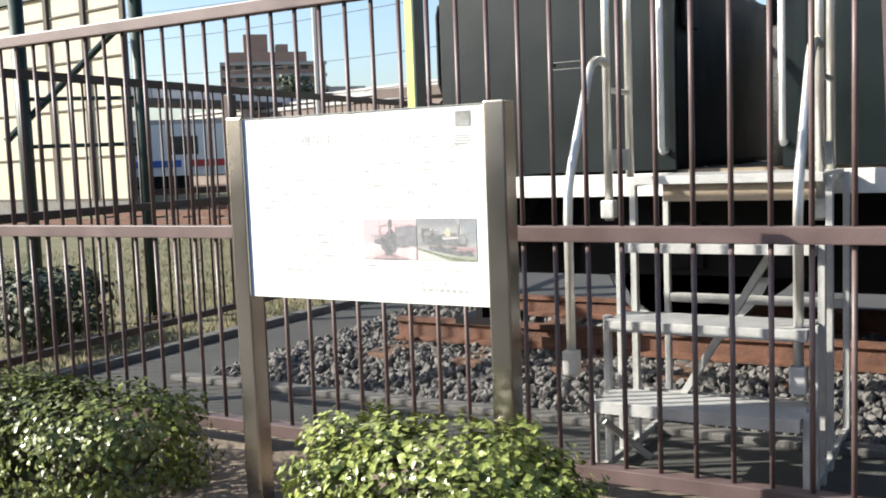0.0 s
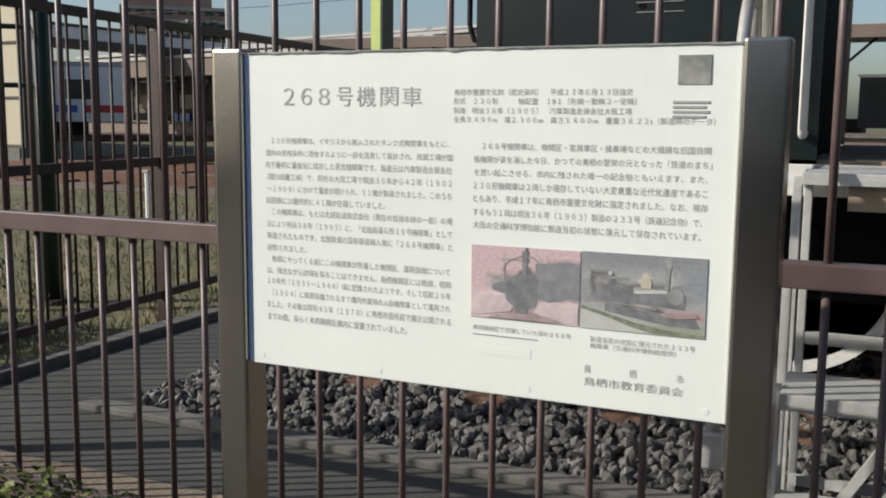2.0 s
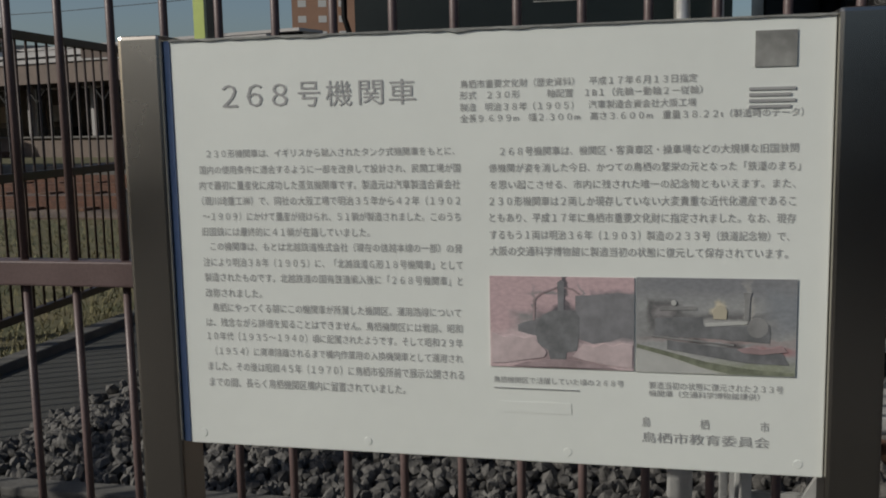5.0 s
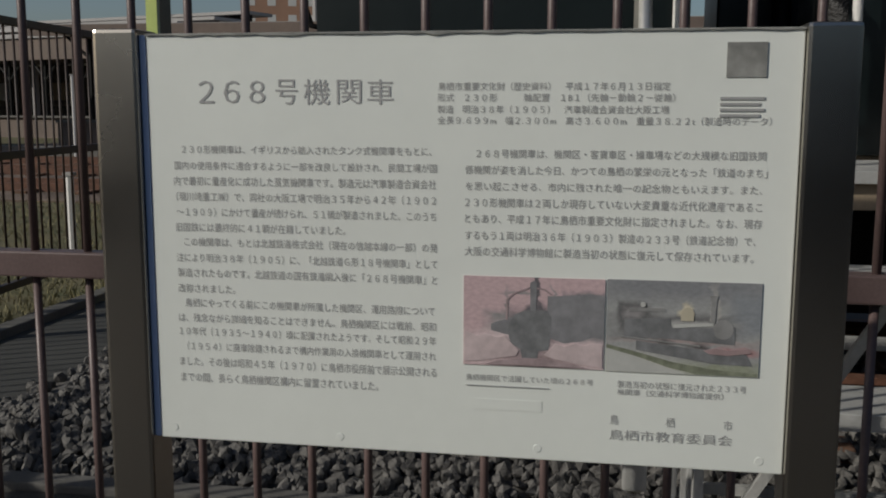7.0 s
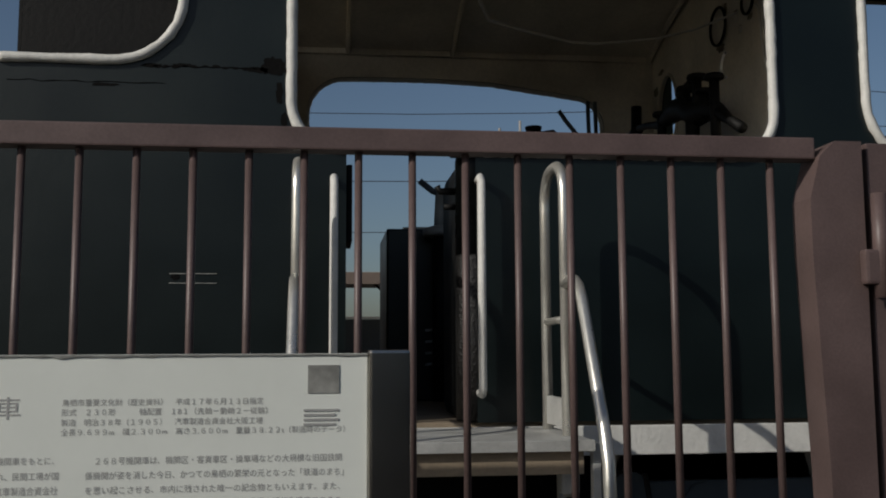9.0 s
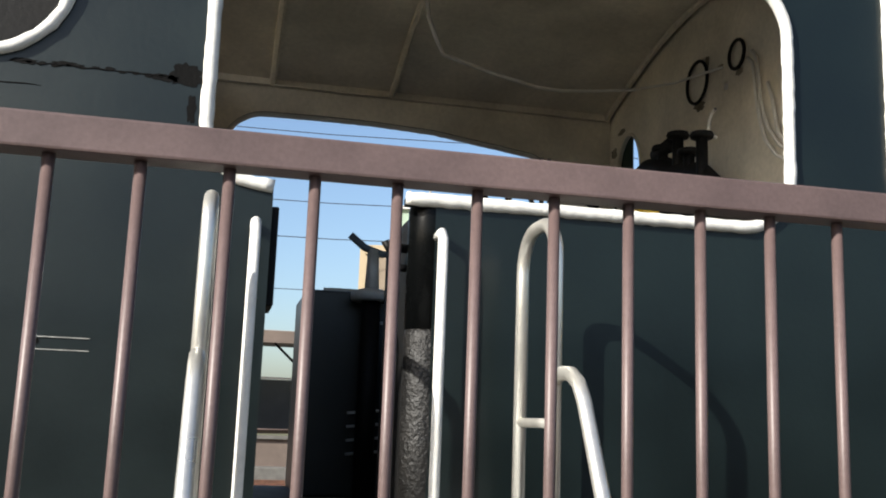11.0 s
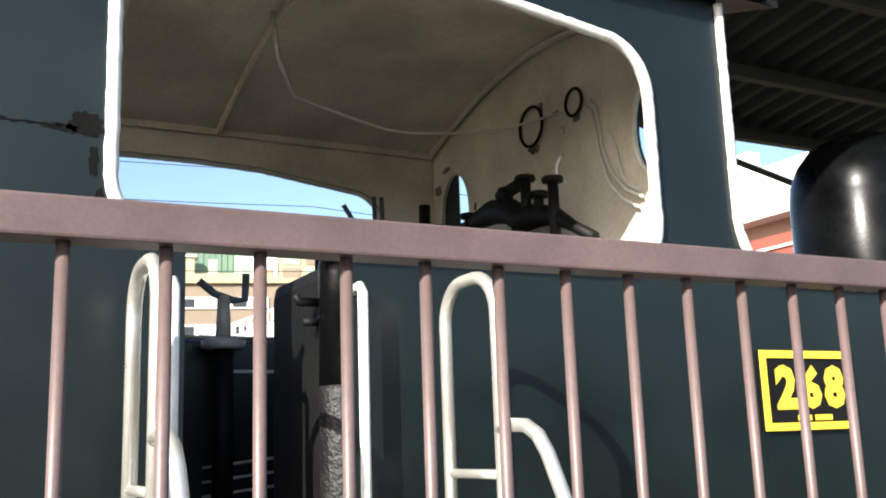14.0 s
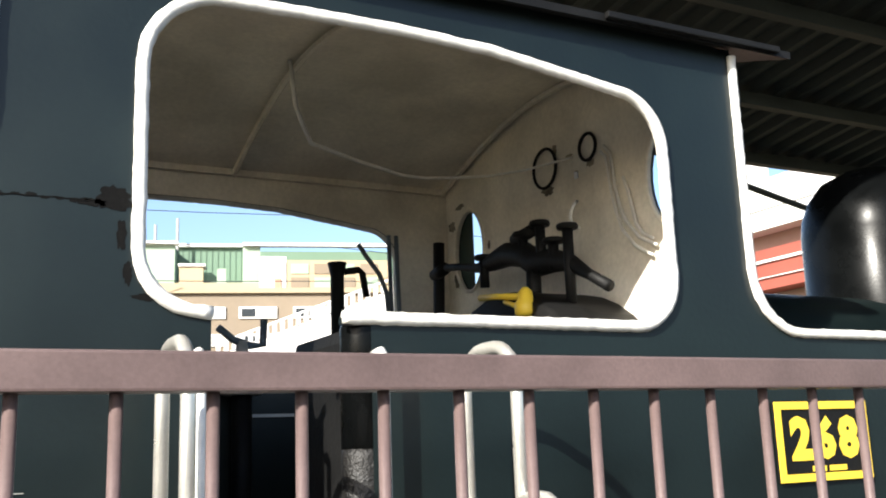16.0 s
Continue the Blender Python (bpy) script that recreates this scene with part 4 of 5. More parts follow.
part("buffer_beam", boxes((0.30, LY + 0.05, 0.85, 0.36, RY - 0.05, 1.16)), M_SOOT, engine)


def wheel(x, r, zc):
    for y, s in ((MY - 0.533, -1), (MY + 0.533, 1)):
        w = part("wheel", lathe(bmesh.new(), [(r * 0.86, -0.03), (r * 0.86, 0.03)], (x, y, zc), "y", 36), M_SOOT, engine)
        b = bmesh.new()
        for k in range(12):
            a = 2 * math.pi * k / 12
            tube(b, [(x + 0.1 * math.cos(a), y + 0.045 * s, zc + 0.1 * math.sin(a)), (x + r * 0.84 * math.cos(a), y + 0.045 * s, zc + r * 0.84 * math.sin(a))], 0.02, 6)
        part("spokes", b, M_SOOT, w)
        b = bmesh.new()
        lathe(b, [(r * 0.86, -0.065), (r, -0.065), (r, 0.045), (r * 0.86, 0.045)], (x, y, zc), "y", 48)
        part("tyre", b, M_SOOT, w)
        b = bmesh.new()
        lathe(b, [(r * 0.88, 0.0), (r * 0.88, 0.004), (r * 0.985, 0.004), (r * 0.985, 0.0)], (x, y + 0.070 * s, zc), "y", 48)
        part("rim_line", b, M_WHITE, w, "white painted tyre edge")


wheel(1.68, 0.46, 0.79)
wheel(3.41, 0.52, 0.85)
wheel(5.35, 0.52, 0.85)
wheel(7.6, 0.36, 0.69)
b = bmesh.new()
box(b, 3.0, 1.84, 0.86, 6.0, 1.88, 0.95, bevel=0.01)
lathe(b, [(0.085, -0.03), (0.085, 0.05)], (2.98, 1.86, 0.905), "y", 20)
lathe(b, [(0.10, -0.03), (0.10, 0.05)], (3.30, 1.86, 0.84), "y", 20)
part("coupling_rod", b, M_GREY_PIPE, engine, "grey painted coupling rod with round bosses")
b = bmesh.new()
for x in (3.41,):
    for i in range(6):
        box(b, x - 0.42 + 0.05 * i, 2.10, 0.99 + 0.018 * i, x + 0.42 - 0.05 * i, 2.17, 1.005 + 0.018 * i)
part("leaf_spring", b, M_SOOT, engine)
part("step_bracket", boxes((0.62, 1.60, 0.40, 0.66, 1.95, 1.1), (0.50, 1.58, 0.40, 0.78, 1.9, 0.44)), M_SOOT, engine)
part("brake_hanger", pipe([(0.9, 1.8, 1.1), (0.75, 1.75, 0.75), (0.68, 1.7, 0.45)], 0.035, 8), M_SOOT, engine)
part("hose_loop", pipe([(3.0 + 0.0, 1.7, 1.0), (3.02, 1.68, 0.82), (3.08, 1.68, 0.76), (3.14, 1.7, 0.84), (3.15, 1.72, 1.0)], 0.012, 8), M_CABLE, engine, smooth=True)

# handrails on the side sheet
for nm, x, z0, z1 in (("handrail", 1.755, 1.31, 2.12), ("handrail", 2.295, 1.33, 2.13)):
    part(nm, pipe([(x, LY + 0.0, z1 - 0.005), (x, LY - 0.05, z1), (x, LY - 0.07, z1 - 0.02), (x, LY - 0.07, z0 + 0.02), (x, LY - 0.05, z0), (x, LY + 0.0, z0 + 0.005)], 0.0155, 10), M_WHITE, engine, "white painted vertical grab rail", True)
part("rear_handrail", pipe([(0.55, LY + 0.1, 2.15), (0.49, LY + 0.1, 2.13), (0.48, LY + 0.1, 2.08), (0.48, LY + 0.1, 1.72), (0.50, LY + 0.1, 1.66), (0.55, LY + 0.1, 1.65)], 0.011, 8), M_SOOT, engine, smooth=True)
part("bunker_lamp_plate", boxes((1.802, LY + 0.10, 1.90, 1.825, LY + 0.34, 2.2), bevel=0.006), M_SOOT, engine)

# number plate
PX0, PX1, PZ0, PZ1 = 3.897, 4.385, 1.672, 1.966
plate = part("nameplate", box(bmesh.new(), PX0, LY - 0.014, PZ0, PX1, LY - 0.001, PZ1, bevel=0.003), M_SOOT, engine, "black cast plate with yellow edge and yellow figures 268")
part("plate_border", sheet([[(PX0, PZ0), (PX1, PZ0), (PX1, PZ1), (PX0, PZ1)], [(PX0 + 0.028, PZ0 + 0.028), (PX1 - 0.028, PZ0 + 0.028), (PX1 - 0.028, PZ1 - 0.028), (PX0 + 0.028, PZ1 - 0.028)]], LY - 0.02, LY - 0.0145), M_YELLOW, plate)
pgrid = lambda px, py: (PX0 + (PX1 - PX0) * px / 100.0, PZ1 - (PZ1 - PZ0) * py / 100.0)
for digit, d0, d1 in (("2", 14, 37), ("6", 40, 63), ("8", 66, 89)):
    lettering(digit, d0, d1, 46, 56, M_YELLOW, plate, LY - 0.0155, "figure", pgrid, bold=0.055)
part("small_print_bar", boxes((PX0 + 0.17, LY - 0.017, PZ0 + 0.035, PX0 + 0.24, LY - 0.0145, PZ0 + 0.055), (PX0 + 0.26, LY - 0.017, PZ0 + 0.035, PX0 + 0.35, LY - 0.0145, PZ0 + 0.055)), M_YELLOW, plate)

# ---- visitors' steps ----
steps = thing("access_stairs", (2.16, 0.85, 0.05), "grey galvanised steel stairs up to the engine's cab", "stairs")
SL, SR = 1.805, 2.55
for nm, y0, y1, z, lip in (("landing", 0.80, 1.37, 1.214, 0.034), ("tread", 0.62, 0.86, 0.953, 0.036), ("tread", 0.44, 0.70, 0.672, 0.042), ("tread", 0.30, 0.54, 0.388, 0.046)):
    tread = part(nm, boxes((SL, y0, z - lip, SR, y0 + 0.02, z), (SL, y0 + 0.02, z - 0.012, SR, y1, z - 0.002), (SL, y1 - 0.02, z - 0.03, SR, y1, z - 0.013), bevel=0.002), M_GALV, steps, "grey steel tread with a turned front edge")
    for x in (SL, SR - 0.02):
        part("side_flange", boxes((x, y0 + 0.022, z - 0.04, x + 0.018, y1 - 0.022, z - 0.013)), M_GALV, tread)
    if nm == "landing":
        part("apron", boxes((SL + 0.12, y0 + 0.03, z - 0.105, SR - 0.03, y0 + 0.04, z - 0.014)), M_FLOOR, tread, "brownish recessed apron under the landing edge")
for x in (SL - 0.028, SR + 0.002):
    for y, zt in ((0.34, 0.40), (0.50, 0.68), (0.66, 0.97), (0.84, 1.2), (1.30, 1.2)):
        part("leg", box(bmesh.new(), x, y, 0.05, x + 0.026, y + 0.035, zt, bevel=0.003), M_GALV, steps)
    part("foot_tie", boxes((x, 0.376, 0.07, x + 0.02, 1.30, 0.1)), M_GALV, steps)
part("brace", pipe([(1.95, 0.885, 0.24), (2.35, 0.885, 0.91)], 0.02, 4), M_GALV, steps, "flat grey diagonal brace")
part("brace", pipe([(SL + 0.02, 0.36, 0.30), (SL + 0.12, 0.60, 0.10)], 0.014, 8), M_GALV, steps)
part("cross_rail", boxes((SL, 1.30, 0.62, SR, 1.325, 0.66)), M_GALV, steps)
part("cross_rail", boxes((SL, 0.905, 0.90, SR, 0.92, 0.95)), M_GALV, steps)
part("cross_rail", boxes((SL, 0.905, 0.27, SR, 0.925, 0.30)), M_GALV, steps)


def hoop(x):
    r = 0.11
    yb, yf, top = 1.27, 0.985, 2.115
    pts = [(x, yb, 1.2)] + [(x, yb - r + r * math.cos(a), top - r + r * math.sin(a)) for a in (radians(15 * i) for i in range(7))]
    pts += [(x, yf + r - r * math.cos(a), top - r + r * math.sin(a)) for a in (radians(90 - 15 * i) for i in range(7))] + [(x, yf, 1.02)]
    rail = part("guard_hoop", pipe(pts, 0.0185, 12), M_ALU, steps, "bright aluminium hoop handrail", True)
    part("rung", pipe([(x, yb, 1.588), (x, yf, 1.588)], 0.013, 8), M_ALU, rail, smooth=True)
    part("kick_plate", boxes((x - 0.008, yf + 0.02, 1.235, x + 0.008, yb - 0.02, 1.33)), M_GALV, rail)
    part("clamp", box(bmesh.new(), x - 0.03, yf - 0.03, 1.03, x + 0.03, yf + 0.03, 1.11, bevel=0.008), M_GALV, rail)
    pts = [(x, yf, 1.70), (x, yf - 0.06, 1.712), (x, yf - 0.12, 1.708), (x, yf - 0.17, 1.685), (x, yf - 0.21, 1.64), (x, 0.555, 1.25), (x, 0.525, 1.17), (x, 0.515, 1.07), (x, 0.515, 0.42)]
    sl = part("sloping_handrail", pipe(pts, 0.0185, 12), M_ALU, steps, "bright aluminium sloping handrail", True)
    part("clamp", box(bmesh.new(), x - 0.03, 0.485, 0.43, x + 0.03, 0.545, 0.53, bevel=0.008), M_GALV, sl)


hoop(1.635)
hoop(2.51)

# ---- shelter over the engine ----
shelter = thing("shelter_roof", (4.5, 3.2, 0.05), "dark corrugated steel shelter on yellow-green posts", "shelter")
b = bmesh.new()
N = 300
xs = [-3.4 + 17.9 * i / N for i in range(N + 1)]
prof = [0.025 * (1 if (i // 2) % 2 else -1) for i in range(N + 1)]
lowr = [b.verts.new((x, 0.75, 5.05 + p)) for x, p in zip(xs, prof)]
upr = [b.verts.new((x, 5.25, 4.46 + p)) for x, p in zip(xs, prof)]
for i in range(N):
    b.faces.new((lowr[i], lowr[i + 1], upr[i + 1], upr[i]))
part("roof_sheet", b, M_ROOF_DARK, shelter, "dark corrugated roof sheet seen from below")
for y in (0.9, 2.0, 3.1, 4.2, 5.15):
    z = 5.05 - (y - 0.75) * 0.59 / 4.5
    part("purlin", boxes((-3.35, y - 0.04, z - 0.14, 14.4, y + 0.04, z - 0.035)), M_ROOF_DARK, shelter)
for x in (-1.6, 4.6, 9.6, 13.9):
    part("rafter", boxes((x - 0.05, 0.8, 4.72, x + 0.05, 0.95, 4.86)), M_ROOF_DARK, shelter)
    b = bmesh.new()
    tube(b, [(x, 0.85, 4.86), (x, 5.2, 4.28)], 0.055, 6)
    part("rafter", b, M_ROOF_DARK, shelter)
for x in (-1.6, 13.9):
    col = part("column", boxes((x - 0.045, 4.63, 0.0, x + 0.045, 4.77, 4.40)), M_LIME, shelter, "yellow-green painted steel column")
    part("column_flange", boxes((x + 0.046, 4.61, 0.0, x + 0.066, 4.79, 4.40)), M_GREEN, col)
b = bmesh.new()
tube(b, [(9.6, 5.1, 3.7), (6.2, 5.05, 4.36)], 0.03, 6)
part("knee_brace", b, M_ROOF_DARK, shelter)

# ---- hedges and shrubs ----
def leaf_cloud(bm, rnd, centre, size, count, leaf, shell=0.72):
    """Small folded leaves over an uneven rounded mass."""
    cx, cy, cz = centre
    for _ in range(count):
        while True:
            d = Vector((rnd.gauss(0, 1), rnd.gauss(0, 1), rnd.gauss(0, 1)))
            if d.length > 0.1:
                break
        d.normalize()
        lump = 1 + 0.20 * noise.noise(d * 3.1 + Vector(centre)) + 0.12 * noise.noise(d * 8.0 + Vector(centre))
        r = rnd.uniform(shell, 1.0) * lump
        q = 0.62
        p = Vector((math.copysign(abs(d.x) ** q, d.x) * size[0], math.copysign(abs(d.y) ** q, d.y) * size[1], math.copysign(abs(d.z) ** q, d.z) * size[2])) * r + Vector(centre)
        if p.z < 0.1:
            continue
        out = (d + Vector((rnd.uniform(-0.8, 0.8), rnd.uniform(-0.8, 0.8), rnd.uniform(-0.2, 1.0)))).normalized()
        t = out.orthogonal().normalized()
        t = (Matrix.Rotation(rnd.uniform(0, 6.3), 3, out) @ t).normalized()
        s = out.cross(t)
        L = leaf * rnd.uniform(0.65, 1.25)
        w = L * 0.34
        a, m, e = p - t * L * 0.5, p + out * L * 0.05, p + t * L * 0.5
        va, ve = bm.verts.new(a), bm.verts.new(e)
        l1, l2 = bm.verts.new(p + s * w + out * L * 0.10 - t * L * 0.06), bm.verts.new(p - s * w + out * L * 0.10 - t * L * 0.06)
        vm = bm.verts.new(m)
        bm.faces.new((va, vm, l1))
        bm.faces.new((vm, ve, l1))
        bm.faces.new((va, l2, vm))
        bm.faces.new((vm, l2, ve))


def shrub(label, blobs, count, leaf, mat, seed, foot):
    rnd = random.Random(seed)
    ob = thing("shrub", foot, label, "shrub", "clipped shrubs in the bed")
    b = bmesh.new()
    total = sum(s[0] * s[1] + s[0] * s[2] for _, s in blobs)
    for c, s in blobs:
        leaf_cloud(b, rnd, c, s, int(count * (s[0] * s[1] + s[0] * s[2]) / total), leaf)
    me = bpy.data.meshes.new("leaves")
    bmesh.ops.translate(b, verts=b.verts, vec=-Vector(foot))
    b.to_mesh(me)
    b.free()
    me.materials.append(mat)
    lv = new("leaves", me)
    lv.parent = ob
    BASE[lv] = Vector(foot)
    tagged(lv, kind="stuff")
    b = bmesh.new()
    for c, s in blobs:
        for _ in range(26):
            e = Vector(c) + Vector((rnd.uniform(-0.8, 0.8) * s[0], rnd.uniform(-0.8, 0.8) * s[1], rnd.uniform(0.1, 0.8) * s[2]))
            f = Vector((c[0] + rnd.uniform(-0.3, 0.3) * s[0], c[1] + rnd.uniform(-0.3, 0.3) * s[1], foot[2] - 0.02))
            tube(b, [f, f.lerp(e, 0.5) + Vector((rnd.uniform(-0.03, 0.03), rnd.uniform(-0.03, 0.03), 0.02)), e], [0.008, 0.006, 0.003], 5)
    tagged(part("branchwork", b, M_TWIG, ob), kind="stuff")
    return ob


shrub("low clipped glossy green hedge shrub on dry soil", [((0.05, -0.62, 0.27), (0.54, 0.34, 0.23)), ((-0.70, -0.60, 0.26), (0.5, 0.36, 0.24))], 17000, 0.031, M_LEAF, 5, (-0.35, -0.62, 0.12))
shrub("low clipped glossy green hedge shrub before the board", [((1.74, -0.80, 0.30), (0.42, 0.26, 0.29)), ((2.02, -0.82, 0.26), (0.22, 0.24, 0.24))], 15000, 0.031, M_LEAF, 6, (1.8, -0.8, 0.12))
shrub("dark round evergreen shrub beyond the side fence", [((-3.25, 1.75, 0.33), (0.52, 0.45, 0.27))], 2600, 0.06, M_LEAF_DARK, 7, (-3.25, 1.75, 0.0))

# ---- track and ballast ----
track = thing("railway_track", (4.5, MY, 0.05), "short rusty length of display track on sleepers", "track")
RAIL = [(-0.062, 0.19), (0.062, 0.19), (0.062, 0.202), (0.010, 0.215), (0.010, 0.295), (0.032, 0.303), (0.032, 0.33), (-0.032, 0.33), (-0.032, 0.303), (-0.010, 0.295), (-0.010, 0.215), (-0.062, 0.202)]
for y in (MY - 0.533, MY + 0.533):
    part("rail", sheet([[(y + a, z) for a, z in RAIL]], -0.2, 12.0, "yz"), M_RUST, track, "rusty steel rail with a worn head")
sl_me = mesh_of("sleeper", box(bmesh.new(), -0.10, 1.62, 0.06, 0.10, 3.62, 0.188, bevel=0.012), M_SLEEPER)
for k in range(20):
    piece("sleeper", sl_me, track, (-0.06 + 0.6 * k, 0, 0))
spike = mesh_of("rail_spike", boxes((-0.03, -0.1, 0.186, 0.03, -0.05, 0.215)), M_RUST)
for k in range(8):
    for y in (MY - 0.533, MY + 0.533):
        piece("rail_spike", spike, track, (-0.06 + 0.6 * k, y, 0))


def bed_height(x, y):
    edge = min((y - 1.22) / 0.45, (3.95 - y) / 0.4, (x + 1.05 + 0.10 * (y - 1.3)) / 0.6)
    return 0.05 + 0.115 * max(0.0, min(1.0, edge))


b = bmesh.new()
NX, NY = 120, 30
grid = [[b.verts.new((-1.15 + 13.2 * i / NX, 1.15 + 2.9 * j / NY, bed_height(-1.15 + 13.2 * i / NX, 1.15 + 2.9 * j / NY) + 0.012 * noise.noise((i * 0.9, j * 0.9, 0)) - 0.02)) for j in range(NY + 1)] for i in range(NX + 1)]
for i in range(NX):
    for j in range(NY):
        b.faces.new((grid[i][j], grid[i + 1][j], grid[i + 1][j + 1], grid[i][j + 1]))
ballast = solid("ballast_bed", b, M_STONE, "heap of grey and buff crushed ballast round the rails", "ballast", kind="structure")
stones = [stone_mesh("stone", M_STONE, s) for s in range(9)]
rnd = random.Random(11)
far_v, far_f = [], []
near_count = 0
for _ in range(7200):
    x = rnd.uniform(-1.1, 6.5) if rnd.random() < 0.8 else rnd.uniform(-1.1, 2.6)
    y = rnd.choice((rnd.uniform(1.18, 2.0), rnd.uniform(1.18, 2.0), rnd.uniform(2.0, 3.98)))
    if bed_height(x, y) < 0.055 and rnd.random() < 0.75:
        continue
    r = rnd.uniform(0.018, 0.036)
    z = bed_height(x, y) + rnd.uniform(-0.006, 0.012)
    me = stones[rnd.randrange(9)]
    turn = Euler((rnd.uniform(0, 6.3), rnd.uniform(0, 6.3), rnd.uniform(0, 6.3))).to_matrix().to_4x4() @ Matrix.Scale(r, 4)
    if near_count < 300 and -0.9 < x < 2.2 and y < 1.85:
        piece("stone", me, ballast, (x, y, z), turn)
        near_count += 1
    else:
        o = len(far_v)
        far_v += [tuple((turn @ v.co) + Vector((x, y, z))) for v in me.vertices]
        far_f += [tuple(o + k for k in p.vertices) for p in me.polygons]
me = bpy.data.meshes.new("ballast_stones")
me.from_pydata([tuple(Vector(v) - BASE[ballast]) for v in far_v], [], far_f)
me.materials.append(M_STONE)
st = new("ballast_stones", me)
st.parent = ballast
tagged(st, "loose crushed ballast stones", kind="stuff")
solid("edging", boxes((-1.2, 1.07, 0.05, 12.0, 1.17, 0.085), bevel=0.008), M_KERB, "narrow concrete edging along the ballast", "kerb", kind="structure")
solid("kerb", boxes((-1.98, 0.3, 0.0, -1.86, 6.5, 0.1), bevel=0.01), M_KERB, "pale concrete kerb at the paving's edge", "kerb", kind="structure")

# dry grass tufts beyond the side fence
gv, gf = [], []
rnd = random.Random(3)
for _ in range(22000):
    x, y = -2.2 - 8.5 * rnd.random() ** 1.5, rnd.uniform(0.3, 13)
    h, a = rnd.uniform(0.02, 0.085), rnd.uniform(0, 6.3)
    o = len(gv)
    lx, ly = rnd.uniform(-0.04, 0.04), rnd.uniform(-0.04, 0.04)
    gv += [(x - 0.006 * math.cos(a), y - 0.006 * math.sin(a), 0), (x + 0.006 * math.cos(a), y + 0.006 * math.sin(a), 0), (x + lx, y + ly, h)]
    gf.append((o, o + 1, o + 2))
me = bpy.data.meshes.new("grass")
me.from_pydata(gv, [], gf)
me.materials.append(M_BLADE)
tagged(new("grass", me), "thin dry yellow grass blades", "grass", kind="stuff")

# ---- yard behind the side fence ----
net = thing("net_frame", (-3.75, 2.7, 0), "tall dark green post frame with rails and a brace", "fence")
A, B = Vector((-4.05, 2.35, 0)), Vector((-3.42, 3.07, 0))
for p in (A, B):
    part("post", pipe([p, p + Vector((0, 0, 2.95))], 0.06, 14), M_GREEN, net, smooth=True)
    part("base_plate", boxes((p.x - 0.12, p.y - 0.12, 0, p.x + 0.12, p.y + 0.12, 0.03)), M_FENCE_DARK, net)
for z in (1.55, 1.95, 2.9):
    part("rail", pipe([A + Vector((0, 0, z)), B + Vector((0, 0, z))], 0.018 if z < 2.5 else 0.03, 8), M_GREEN, net)
part("brace", pipe([A + Vector((-0.12, -0.1, 1.6)), B + Vector((-0.12, -0.14, 2.52))], 0.03, 8), M_GREEN, net)

# ---- distance ----
def windows(house, origin, along, up_rows, cols, w, h, dx, dz, depth, mat=M_GLASS):
    """Recessed window boxes on the facade that starts at origin and runs along."""
    u = Vector(along).normalized()
    nrm = Vector((u.y, -u.x, 0))
    pm = bmesh.new()
    box(pm, 0, -0.05, 0, 1, 0.05, 1)
    me = mesh_of("window", pm, mat)
    for r in range(up_rows):
        for c in range(cols):
            p = Vector(origin) + u * (dx * (c + 0.5) - w / 2) + Vector((0, 0, dz * (r + 0.35)))
            turn = Matrix(((u.x, nrm.x, 0, 0), (u.y, nrm.y, 0, 0), (0, 0, 1, 0), (0, 0, 0, 1))) @ Matrix.Diagonal((w, depth, h, 1))
            piece("window", me, house, p, turn)


def block(b, c, u, length, depth, z0, z1, shift=0.0, back=0.0):
    u = Vector(u).normalized()
    n = Vector((-u.y, u.x, 0))
    m = Matrix(((u.x, n.x, 0, c[0]), (u.y, n.y, 0, c[1]), (0, 0, 1, 0), (0, 0, 0, 1)))
    return box(b, shift, back, z0, shift + length, back + depth, z1, m=m)


# brown apartment block
u = Vector((0.745, 0.667, 0))
o = Vector((-165.5, 181.5, 0))
apt = thing("apartment_building", tuple(o), "distant stepped brown tiled apartment block with balconies", "building")
b = bmesh.new()
block(b, o, u, 26, 14, 0, 27)
part("wall", b, M_BROWN_WALL, apt)
b = bmesh.new()
block(b, o, u, 20, 12, 27, 29.5, shift=1.5, back=1)
block(b, o, u, 6, 8, 29.5, 34, shift=6, back=2)
block(b, o, u, 3, 5, 29.5, 31.5, shift=14, back=2)
part("rooftop_storey", b, M_BROWN_WALL, apt)
windows(apt, o + Vector((0, 0, 12)), u, 5, 8, 2.0, 1.6, 3.2, 3.0, 0.5)
for r in range(6):
    b = bmesh.new()
    block(b, o, u, 26.3, 0.9, 11.1 + 3.0 * r, 11.9 + 3.0 * r, back=-1.0)
    part("balcony", b, M_GREY_WALL, apt)
o2 = o + u * 26
low = thing("office_building", tuple(o2), "distant low pale grey flat-roofed building", "building")
b = bmesh.new()
block(b, o2, u, 10, 10, 0, 20.5)
part("wall", b, M_GREY_WALL, low)
windows(low, o2 + Vector((0, 0, 13)), u, 2, 3, 1.8, 1.4, 3.0, 3.2, 0.4)

# orange-brown block behind the bunker
o = Vector((-70, 184, 0))
u = Vector((0.95, 0.31, 0))
brick = thing("apartment_building", tuple(o), "distant orange-brown tiled apartment block with small windows", "building")
b = bmesh.new()
block(b, o, u, 16, 12, 0, 29)
part("wall", b, M_BRICK_WALL, brick)
windows(brick, o + Vector((0, 0, 5)), u, 8, 4, 1.6, 1.3, 4.0, 3.0, 0.4, M_WHITE_WALL)

